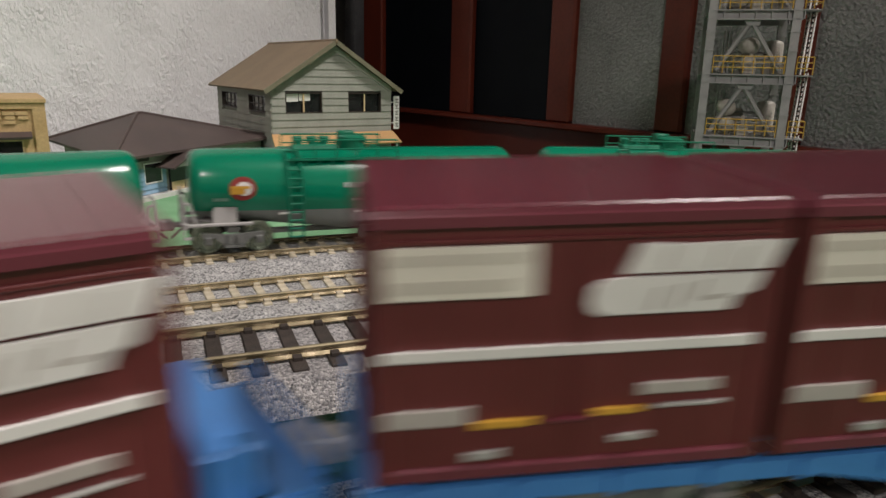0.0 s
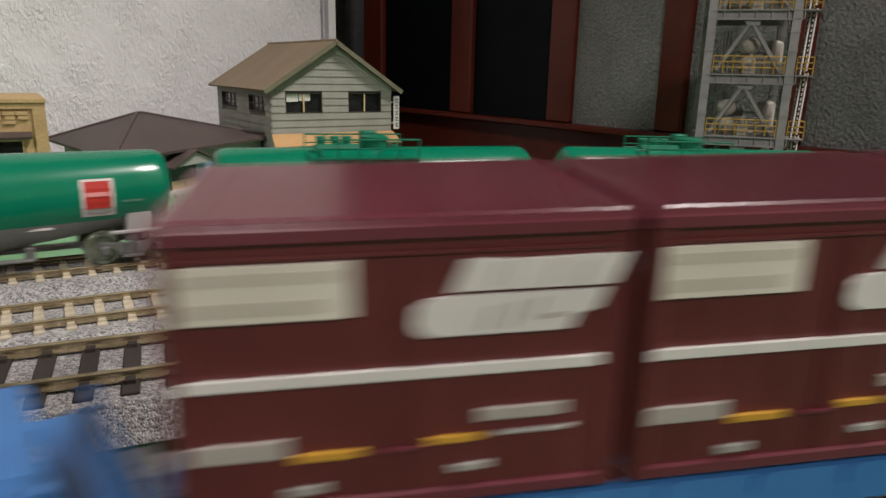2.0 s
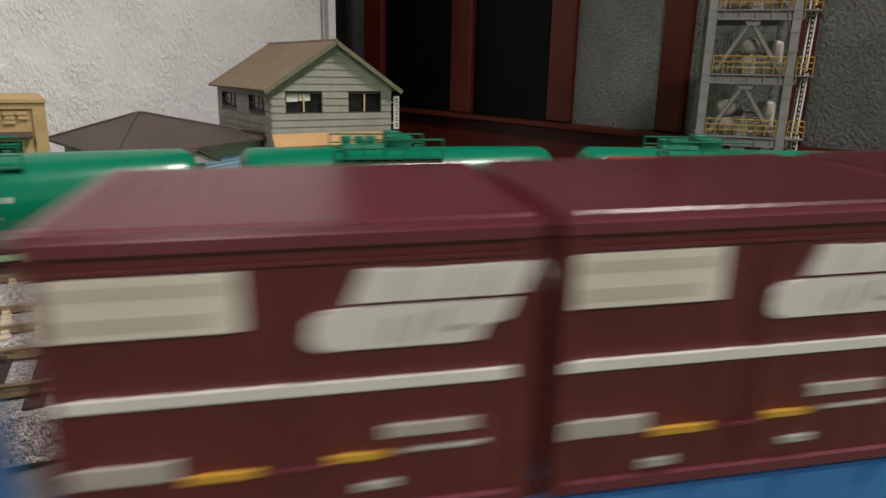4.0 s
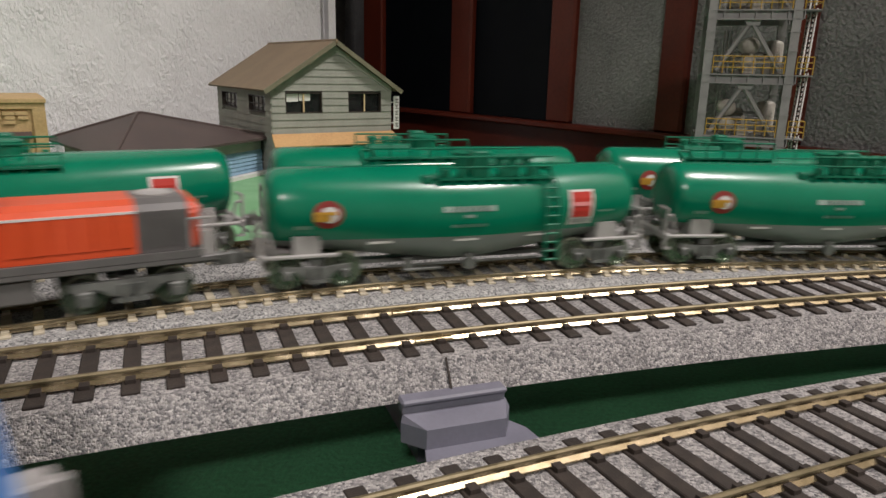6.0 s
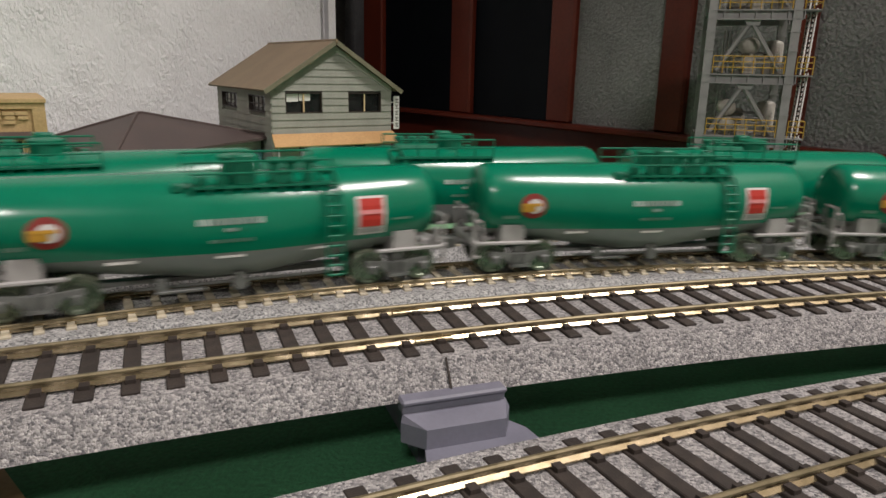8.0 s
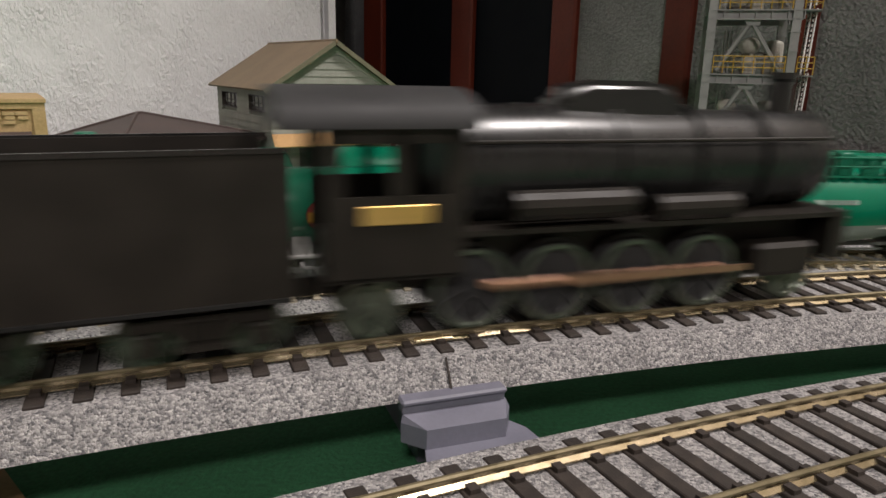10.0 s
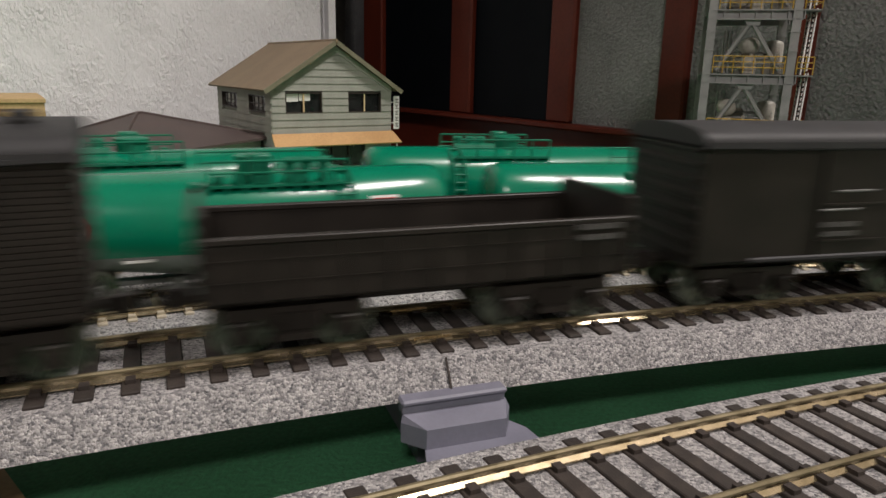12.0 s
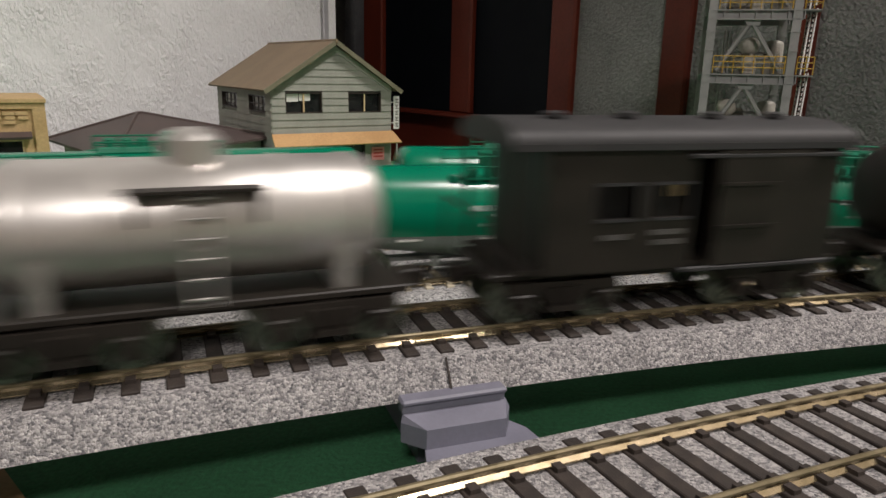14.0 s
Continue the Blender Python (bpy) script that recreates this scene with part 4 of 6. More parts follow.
def vent_car():
    t = thing("ventilated_box_car", "black wooden model box car, door open, six roof vents", "box car", "black freight train")
    under_gear(t)
    r = arched_roof(t, CAR_HALF, CAR_W, EAVE, 0.004)
    for i in range(6):
        for y in (-0.0065,):
            bm = bmesh.new()
            x = -0.036 + i * 0.0144
            lathe(bm, [(EAVE + 0.003, 0.0014), (EAVE + 0.0048, 0.0014), (EAVE + 0.0049, 0.0024), (EAVE + 0.0058, 0.0024), (EAVE + 0.0062, 0.0012)], "z", 12, (x, y, 0))
            part("vent", bm, "black_roof", r, smooth=40)
    for side in (-1, 1):
        y = side * CAR_W
        spans = ((-CAR_HALF, -0.0115), (-0.004, CAR_HALF)) if side < 0 else ((-CAR_HALF, CAR_HALF),)
        bm = bmesh.new()
        for x0, x1 in spans:
            box(bm, x0, x1, *sorted((y - side * 0.001, y)), SILL_Z, EAVE)
        part("side_wall", bm, "black", t)
        for x0, x1 in spans:
            for i in range(25):
                bm = bmesh.new()
                z = SILL_Z + 0.0004 + i * 0.00106
                box(bm, x0 + 0.0005, x1 - 0.0005, *sorted((y, y + side * 0.00022)), z, z + 0.00088)
                part("board", bm, "black", t)
        bm = bmesh.new()
        box(bm, -0.003, 0.0085, *sorted((y + side * 0.0005, y + side * 0.0016)), SILL_Z, EAVE - 0.0012, 0.0002)
        part("sliding_door", bm, "black", t)
    # added black sheets: one backs the tan board, one keeps the opening dark
    bm = bmesh.new()
    box(bm, -0.0155, -0.0085, -CAR_W + 0.0085, -CAR_W + 0.0095, SILL_Z, 0.0345)
    box(bm, -0.03, 0.02, 0.001, 0.002, SILL_Z, EAVE)
    part("inner_screen", bm, "black", t)
    # added tan board in place of the inner wall where light reaches it
    bm = bmesh.new()
    box(bm, -0.0153, -0.0087, -CAR_W + 0.0081, -CAR_W + 0.0085, 0.0282, 0.0338)
    part("inner_notice", bm, "sand_light", t, "small tan board standing in for the lit interior behind the open door")
    ends(t, CAR_HALF, CAR_W, SILL_Z, EAVE, 10)
    bm = bmesh.new()
    rod(bm, (-0.012, -CAR_W - 0.001, EAVE - 0.001), (0.036, -CAR_W - 0.001, EAVE - 0.001), 0.0007, 6)
    part("door_rail", bm, "black_roof", t)
    print_rows(t, 0.004, 0.0135, 0.0205, -CAR_W - 0.0017, 2)
    return t


def window_car():
    t = thing("brake_van", "black model brake van with two windows and a sliding door", "brake van", "black freight train")
    under_gear(t)
    r = arched_roof(t, CAR_HALF - 0.003, CAR_W, EAVE, 0.0042)
    for x in (-0.028, -0.011, 0.011, 0.028):
        bm = bmesh.new()
        lathe(bm, [(EAVE + 0.003, 0.0014), (EAVE + 0.0048, 0.0014), (EAVE + 0.0049, 0.0024), (EAVE + 0.0056, 0.0024), (EAVE + 0.006, 0.0012)], "z", 12, (x, -0.005, 0))
        part("vent", bm, "black_roof", r, smooth=40)
    half = CAR_HALF - 0.004
    back = -half + 0.006
    for side in (-1, 1):
        y = side * CAR_W
        y0, y1 = sorted((y - side * 0.0012, y))
        for x0, x1, z0, z1 in ((back, 0.001, SILL_Z, 0.0232), (0.0062, half, SILL_Z, EAVE), (back, 0.0062, 0.0362, EAVE), (back, 0.001, 0.0302, 0.0362), (back, -0.0217, 0.0232, 0.0302), (-0.0127, -0.009, 0.0232, 0.0302), (0.0, 0.001, 0.0232, 0.0302)):
            bm = bmesh.new()
            box(bm, x0, x1, y0, y1, z0, z1)
            part("side_wall", bm, "black", t)
        bm = bmesh.new()
        x0, x1 = (back, back + 0.0012) if side < 0 else (half - 0.0012, half)
        box(bm, x0, x1, -CAR_W + 0.0012, CAR_W - 0.0012, SILL_Z, EAVE)
        part("end_wall", bm, "black", t)
        bm = bmesh.new()
        rod(bm, (-half - 0.0005, y - side * 0.0008, SILL_Z), (-half - 0.0005, y - side * 0.0008, EAVE), 0.0006, 8)
        part("platform_post", bm, "black", t)
    bm = bmesh.new()
    box(bm, -half, half, -CAR_W + 0.0012, CAR_W - 0.0012, SILL_Z, SILL_Z + 0.001)
    part("floor", bm, "black", t)
    bm = bmesh.new()
    box(bm, back + 0.002, half - 0.002, -0.001, 0.0002, SILL_Z + 0.001, EAVE)
    part("partition", bm, "black", t)
    for xc, e in ((-0.0172, 0.0045), (-0.0045, 0.0045)):
        bm = bmesh.new()
        for a, b, c, d in ((-e - 0.0005, e + 0.0005, 0.0302, 0.0308), (-e - 0.0005, e + 0.0005, 0.0226, 0.0232), (-e - 0.0005, -e, 0.0232, 0.0302), (e, e + 0.0005, 0.0232, 0.0302)):
            box(bm, xc + a, xc + b, -CAR_W - 0.0005, -CAR_W, c, d)
        box(bm, xc - 0.0003, xc + 0.0003, -CAR_W + 0.0002, -CAR_W + 0.0006, 0.0232, 0.0302)
        part("window_frame", bm, "black_roof", t)
    bm = bmesh.new()
    box(bm, 0.0062, 0.031, -CAR_W - 0.0014, -CAR_W - 0.0004, SILL_Z + 0.0003, EAVE - 0.0014, 0.0002)
    for z in (0.0205, 0.0298):
        box(bm, 0.0072, 0.021, -CAR_W - 0.002, -CAR_W - 0.0013, z, z + 0.0007)
    part("sliding_door", bm, "black", t)
    # added black sheet that backs the tan board
    bm = bmesh.new()
    box(bm, -0.0032, 0.0036, -CAR_W + 0.008, -CAR_W + 0.0088, SILL_Z, 0.0355)
    part("inner_screen", bm, "black", t)
    # the tan board stands in for the lit interior glimpsed here
    bm = bmesh.new()
    box(bm, -0.0004, 0.0034, -CAR_W + 0.0076, -CAR_W + 0.008, 0.0262, 0.0332)
    part("inner_notice", bm, "sand_light", t, "small tan board standing in for the lit interior behind the open door")
    for z in (0.0362, 0.0115):
        bm = bmesh.new()
        rod(bm, (-0.001, -CAR_W - 0.001, z), (0.039, -CAR_W - 0.001, z), 0.0006, 6)
        part("door_rail", bm, "black_roof", t)
    for side in (-1, 1):
        bm = bmesh.new()
        x = side * (half + 0.0062)
        rod(bm, (x, -0.013, 0.0115), (x, -0.013, 0.024), 0.0004, 6)
        rod(bm, (x, 0.013, 0.0115), (x, 0.013, 0.024), 0.0004, 6)
        rod(bm, (x, -0.013, 0.024), (x, 0.013, 0.024), 0.0004, 6)
        part("end_rail", bm, "black", t)
    print_rows(t, -0.009, -0.001, 0.0195, -CAR_W - 0.0001, 2)
    print_rows(t, -0.0205, -0.0145, 0.0188, -CAR_W - 0.0001, 1)
    return t


TANK_CAR_HALF = 0.0389


def oil_tank_car(mat, name, label):
    t = thing(name, label, "tank car", "black freight train")
    under_gear(t, TANK_CAR_HALF)
    r, zc, half = 0.0116, 0.0246, 0.0345
    bm = bmesh.new()
    lathe(bm, [(-half, r * 0.4), (-half + 0.0006, r * 0.7), (-half + 0.002, r * 0.9), (-half + 0.0042, r), (half - 0.0042, r), (half - 0.002, r * 0.9), (half - 0.0006, r * 0.7), (half, r * 0.4)], "x", 32, (0, 0, zc))
    body = part("barrel", bm, mat, t, smooth=30)
    for x in (-half + 0.006, half - 0.006, -0.015, 0.015):
        bm = bmesh.new()
        lathe(bm, [(x - 0.0009, r), (x - 0.0007, r + 0.0003), (x + 0.0007, r + 0.0003), (x + 0.0009, r)], "x", 32, (0, 0, zc))
        part("band", bm, mat, body, smooth=30)
    bm = bmesh.new()
    lathe(bm, [(zc + r - 0.002, 0.0052), (zc + r + 0.0032, 0.0052), (zc + r + 0.0036, 0.0047), (zc + r + 0.0046, 0.0038), (zc + r + 0.0052, 0.002)], "z", 20)
    part("dome", bm, mat, body, smooth=40)
    bm = bmesh.new()
    yp = -r * 0.92
    box(bm, -0.0118, 0.0118, yp - 0.0028, yp + 0.0015, zc + r * 0.6, zc + r * 0.6 + 0.0005)
    for x in (-0.01, 0.01):
        rod(bm, (x, yp - 0.002, zc + r * 0.62), (x, -r * 0.98, zc + r * 0.1), 0.0005, 6)
    part("side_platform", bm, "black", t)
    for x in (-0.0255, 0.0255):
        bm = bmesh.new()
        prism(bm, [(-0.0105, 0.0117), (0.0105, 0.0117), (0.0117, 0.0205), (0.0082, 0.0158), (-0.0082, 0.0158), (-0.0117, 0.0205)], "x", x - 0.0015, x + 0.0015)
        part("cradle", bm, mat, t)
    if mat == "silver":
        bm = bmesh.new()
        for x in (-0.0022, 0.0022):
            rod(bm, (x, -r - 0.001, 0.011), (x, -r * 0.95, zc + r * 0.62), 0.0004, 6)
        for i in range(6):
            z = 0.0125 + i * 0.0036
            rod(bm, (-0.0022, -r - 0.0008, z), (0.0022, -r - 0.0008, z), 0.0003, 5)
        part("ladder", bm, mat, t)
    if mat != "silver":
        bm = bmesh.new()
        for i in range(6):
            x = 0.009 + i * 0.0017
            for j in range(2):
                z = 0.0252 - 0.0022 * j
                box(bm, x, x + 0.0013, -math.sqrt(r * r - (z - zc) ** 2) - 0.0003, -math.sqrt(r * r - (z - zc) ** 2) + 0.0003, z - 0.0006, z + 0.0006)
        part("lettering", bm, "faint_ink", t, "faint grey print")
    return t


def tender():
    t = thing("tender", "plain black model coal tender with an open bunker", "tender", "black freight train")
    half = 0.0378
    under_gear(t, half)
    bm = bmesh.new()
    for side in (-1, 1):
        pts = [(-half, 0.0112), (half, 0.0112), (half, 0.0385), (-0.0185, 0.0385), (-0.0205, 0.0379), (-0.0222, 0.0355), (-0.024, 0.034), (-half, 0.034)]
        y = side * CAR_W
        prism(bm, pts, "y", *sorted((y - side * 0.0012, y)))
    box(bm, -half, -half + 0.0012, -CAR_W + 0.0012, CAR_W - 0.0012, 0.0112, 0.034)
    box(bm, half - 0.0012, half, -CAR_W + 0.0012, CAR_W - 0.0012, 0.0112, 0.034)
    box(bm, -half, -0.0195, -CAR_W + 0.0012, CAR_W - 0.0012, 0.0323, 0.0335)
    prism(bm, [(-0.02, 0.0385), (-0.019, 0.0385), (0.026, 0.016), (0.024, 0.016)], "y", -CAR_W + 0.0012, CAR_W - 0.0012)
    part("body", bm, "black", t)
    bm = bmesh.new()
    for y in (-CAR_W, CAR_W):
        box(bm, -0.019, half, y - 0.0003, y + 0.0003, 0.0381, 0.039)
        box(bm, -half, half, y - 0.0004, y + 0.0004, 0.0114, 0.0121)
    part("rim", bm, "black_gloss", t)
    bm = bmesh.new()
    lathe(bm, [(0.0335, 0.003), (0.036, 0.003), (0.0365, 0.0026)], "z", 14, (-0.029, 0, 0))
    part("water_hatch", bm, "black", t)
    return t


ROD_LONG, CRANK = 0.04, 0.0032


def steam_locomotive():
    t = thing("steam_locomotive", "black model steam locomotive with brass cab plate", "locomotive", "black freight train")
    bm = bmesh.new()
    lathe(bm, [(-0.02, 0.0112), (0.0, 0.0112), (0.018, 0.0104), (0.05, 0.0101), (0.062, 0.0101), (0.0635, 0.0094), (0.064, 0.004)], "x", 28, (0, 0, 0.0295))
    boiler = part("boiler", bm, "black_gloss", t, smooth=30)
    for x in (-0.006, 0.012, 0.03, 0.046):
        bm = bmesh.new()
        lathe(bm, [(x - 0.0005, 0.0107), (x - 0.0004, 0.0114), (x + 0.0004, 0.0114), (x + 0.0005, 0.0107)], "x", 28, (0, 0, 0.0295))
        part("boiler_band", bm, "black_gloss", boiler, smooth=30)
    bm = bmesh.new()
    prism(bm, [(-0.002, 0.036), (0.03, 0.036), (0.0275, 0.0435), (0.022, 0.0452), (0.006, 0.0452), (0.0005, 0.0432)], "y", -0.0045, 0.0045)
    bmesh.ops.bevel(bm, geom=list(bm.edges), offset=0.0016, segments=3, affect="EDGES")
    part("dome_casing", bm, "black_gloss", t, smooth=40)
    bm = bmesh.new()
    lathe(bm, [(0.036, 0.0034), (0.0455, 0.003), (0.0462, 0.0036), (0.0475, 0.0036)], "z", 16, (0.0555, 0, 0))
    part("chimney", bm, "black_gloss", t, smooth=40)
    bm = bmesh.new()
    for side in (-1, 1):
        y = side * 0.0148
        y0, y1 = sorted((y - side * 0.001, y))
        box(bm, -0.0455, -0.0215, y0, y1, 0.0125, 0.0262)
        for x0, x1 in ((-0.0455, -0.0425), (-0.0345, -0.0315), (-0.0245, -0.0215)):
            box(bm, x0, x1, y0, y1, 0.0262, 0.0368)
        box(bm, -0.0455, -0.0215, y0, y1, 0.0348, 0.0385)
    box(bm, -0.0225, -0.0215, -0.0138, 0.0138, 0.0125, 0.0385)
    box(bm, -0.0455, -0.0215, -0.0138, 0.0138, 0.0115, 0.0125)
    part("cab", bm, "black", t)
    bm = bmesh.new()
    pts = [(-0.0162, 0.0372)] + [(-0.0162 * math.cos(math.pi * i / 12), 0.0378 + 0.0058 * math.sin(math.pi * i / 12) ** 0.8) for i in range(13)] + [(0.0162, 0.0372)]
    prism(bm, pts, "x", -0.053, -0.0195)
    part("cab_roof", bm, "black_roof", t, smooth=40)
    bm = bmesh.new()
    box(bm, -0.0395, -0.0275, -0.0154, -0.0148, 0.0215, 0.0248, 0.0002)
    part("cab_plate", bm, "brass", t, "brass plate")
    bm = bmesh.new()
    box(bm, -0.0215, 0.064, -0.0142, 0.0142, 0.0185, 0.0195)
    box(bm, 0.062, 0.066, -0.0138, 0.0138, 0.0095, 0.0195)
    box(bm, -0.045, 0.062, -0.0045, 0.0045, 0.0075, 0.0185)
    for side in (-1, 1):
        box(bm, 0.043, 0.058, *sorted((side * 0.008, side * 0.0145)), 0.0065, 0.0135, 0.001)
        rod(bm, (-0.012, side * 0.0135, 0.0235), (0.012, side * 0.0135, 0.0235), 0.0028, 12)
        rod(bm, (0.018, side * 0.0132, 0.022), (0.036, side * 0.0132, 0.022), 0.0026, 12)
        rod(bm, (-0.02, side * 0.0115, 0.0345), (0.06, side * 0.0115, 0.0345), 0.0004, 6)
    part("running_board", bm, "black", t)
    for i, x in enumerate((-0.018, -0.001, 0.016, 0.033)):
        w = wheelset(t, x, 0.0078, "black_roof")
        for side in (-1, 1):
            bm = bmesh.new()
            ring = [(0.0071 * math.cos(2 * math.pi * n / 20), side * 0.01, 0.0071 * math.sin(2 * math.pi * n / 20)) for n in range(20)]
            for p, q in zip(ring, ring[1:] + ring[:1]):
                rod(bm, p, q, 0.0006, 6)
            part("tyre", bm, "wheel", w, "bright steel tyre")
    for x in (-0.037, 0.056):
        wheelset(t, x, 0.005)
    for side in (-1, 1):
        bm = bmesh.new()
        y = side * 0.0118
        box(bm, -0.0195, 0.0345, y - 0.0005, y + 0.0005, -0.0008, 0.0008, 0.0002)
        part("side_rod", bm, "rod", t, "copper-coloured coupling rod").location = (0, 0, 0.0078)
        bm = bmesh.new()
        y = side * 0.0128
        prism(bm, [(-0.0012, -0.0009), (ROD_LONG, -0.0006), (ROD_LONG, 0.0006), (-0.0012, 0.0009)], "y", y - 0.0004, y + 0.0004)
        part("connecting_rod", bm, "rod", t, "copper-coloured connecting rod").location = (-0.001, 0, 0.0078)
    couplers(t, 0.06, "black")
    for ob in t.children_recursive:
        wide = 1.13 if ob.name.startswith(("wheelset", "tyre")) else 1.12
        ob.data.transform(Matrix.Diagonal((wide, 1.0, 1.13, 1.0)))
        ob.location = (ob.location.x * 1.12, ob.location.y, ob.location.z * 1.13)
        if "radius" in ob:
            ob["radius"] = ob["radius"] * 1.13
    return t


def diesel_locomotive():
    """Long hoods at both ends of a middle cab."""
    t = thing("diesel_locomotive", "vermilion and grey model hood diesel locomotive", "locomotive", "green tank train")
    half = 0.0665
    for side in (-1, 1):
        bm = bmesh.new()
        x0, x1 = sorted((side * 0.0115, side * 0.0455))
        pts = [(-0.0122, 0.0165), (0.0122, 0.0165), (0.0122, 0.0284), (0.0108, 0.0302), (0.0075, 0.0314), (-0.0075, 0.0314), (-0.0108, 0.0302), (-0.0122, 0.0284)]
        prism(bm, pts, "x", x0, x1)
        h = part("hood", bm, "orange", t, "vermilion hood")
        for i in range(6):
            bm = bmesh.new()
            x = x0 + 0.003 + i * (x1 - x0 - 0.006) / 5.5
            box(bm, x, x + 0.0042, -0.0125, -0.0121, 0.0185, 0.0282, 0.0001)
            part("hood_door", bm, "orange", h)
        bm = bmesh.new()
        box(bm, x0, x1, -0.0126, -0.0119, 0.0281, 0.0287)
        part("white_line", bm, "white_ink", h)
        bm = bmesh.new()
        a, b = sorted((side * 0.0455, side * 0.0595))
        prism(bm, [(p, q) for p, q in pts], "x", a, b)
        g = part("radiator_section", bm, "loco_grey", t, "grey radiator section with a roof fan")
        bm = bmesh.new()
        lathe(bm, [(0.0312, 0.0056), (0.0319, 0.0056), (0.032, 0.005), (0.0316, 0.0044)], "z", 24, ((a + b) / 2, 0, 0))
        part("fan", bm, "light_grey", g)
        bm = bmesh.new()
        for i in range(9):
            x = a + 0.002 + i * 0.00118
            box(bm, x, x + 0.0005, -0.0125, -0.0121, 0.018, 0.0282)
        part("louvre", bm, "loco_grey", g)
        bm = bmesh.new()
        c, d = sorted((side * 0.0595, side * 0.0625))
        prism(bm, [(p * 0.96, q - (0.0006 if q > 0.028 else 0)) for p, q in pts], "x", c, d)
        bmesh.ops.bevel(bm, geom=list(bm.edges), offset=0.0008, segments=2, affect="EDGES")
        part("nose", bm, "orange", t)
        for y in (-0.0075, 0.0075):
            bm = bmesh.new()
            lathe(bm, [(side * 0.0622, 0.0013), (side * 0.0634, 0.0013), (side * 0.0636, 0.001)], "x", 12, (0, y, 0.0272))
            part("lamp", bm, "red_ink", t)
        bm = bmesh.new()
        e = side * half
        for y in (-0.0125, 0.0125):
            rod(bm, (e, y, 0.0135), (e, y, 0.0255), 0.0004, 6)
            rod(bm, (e - side * 0.007, y, 0.0145), (e - side * 0.007, y, 0.0255), 0.0004, 6)
            rod(bm, (e, y, 0.0255), (e - side * 0.007, y, 0.0255), 0.0004, 6)
        rod(bm, (e, -0.0125, 0.0255), (e, -0.004, 0.0255), 0.0004, 6)
        rod(bm, (e, 0.0125, 0.0255), (e, 0.004, 0.0255), 0.0004, 6)
        box(bm, *sorted((e - side * 0.004, e - side * 0.0005)), -0.013, -0.008, 0.0145, 0.0215)
        part("end_railing", bm, "light_grey", t)
        bogie(t, side * 0.043, "mid_grey", base=0.024)
    bm = bmesh.new()
    box(bm, -0.0115, 0.0115, -0.0142, 0.0142, 0.0165, 0.0345)
    prism(bm, [(-0.0148, 0.0345), (0.0148, 0.0345), (0.0135, 0.0385), (-0.0135, 0.0385)], "x", -0.012, 0.012)
    part("cab", bm, "orange", t)
    for x in (-0.0055, 0.0055):
        bm = bmesh.new()
        box(bm, x - 0.0042, x + 0.0042, -0.0145, -0.0141, 0.0265, 0.0325, 0.0002)
        part("cab_window", bm, "window_dark", t)
    bm = bmesh.new()
    box(bm, -half, half, -0.0142, 0.0142, 0.0128, 0.0145, 0.0003)
    for side in (-1, 1):
        box(bm, -half + 0.004, half - 0.004, *sorted((side * 0.013, side * 0.0143)), 0.0145, 0.0166)
        box(bm, -0.02, 0.02, *sorted((side * 0.006, side * 0.013)), 0.006, 0.0128, 0.0006)
    part("frame", bm, "loco_grey", t)
    couplers(t, half - 0.001)
    return t

# ---- piers under the raised tracks ----


def pier(k, s, low):
    """A moulded pier: cap with a lip, chamfered shaft, spread foot."""
    p, a = on_track(k, s)
    top = p.z - 0.0092
    base = low
    t = thing("pier", "slate-grey moulded plastic pier under the raised track joint", "pier", "track piers", Matrix.Translation((p.x, p.y, 0)) @ Euler((0, 0, -a)).to_matrix().to_4x4())
    h = 0.0108
    bm = bmesh.new()
    box(bm, -h, h, -0.0232, 0.0232, top + 0.0004, top + 0.0016, 0.0004)
    box(bm, -h + 0.0003, h - 0.0003, -0.0224, 0.0224, top - 0.0012, top + 0.0004)
    part("cap", bm, "pier", t)
    bm = bmesh.new()
    loops = []
    for z, hx, hy, c in ((top - 0.0012, h + 0.0001, 0.0226, 0.0004), (top - 0.0026, h + 0.0006, 0.0272, 0.0042), (top - 0.0066, h + 0.0006, 0.0272, 0.0042)):
        back = -0.0125
        pts = [(-hx + c, -hy), (hx - c * 0.6, -hy), (hx, -hy + c), (hx, back - 0.001), (hx - 0.001, back), (-hx + 0.0075, back), (-hx + 0.0065, back - 0.001), (-hx + 0.0004, -hy + c)]
        loops.append([bm.verts.new((x, y, z)) for x, y in pts])
    for u, w in zip(loops, loops[1:]):
        for i in range(8):
            bm.faces.new((u[i], u[(i + 1) % 8], w[(i + 1) % 8], w[i]))
    bm.faces.new(loops[0])
    bm.faces.new(loops[-1][::-1])
    part("shaft", bm, "pier", t)
    bm = bmesh.new()
    box(bm, -0.004, 0.006, -0.012, 0.022, base, top - 0.0012)
    part("column", bm, "pier", t)
    bm = bmesh.new()
    prism(bm, [(-h + 0.001, -0.036), (h + 0.003, -0.036), (h + 0.0045, -0.033), (h + 0.0035, -0.025), (h - 0.002, -0.016), (-h + 0.009, -0.016), (-h + 0.0035, -0.0265)], "z", base, top - 0.0066)
    part("foot", bm, "pier", t)
    return t


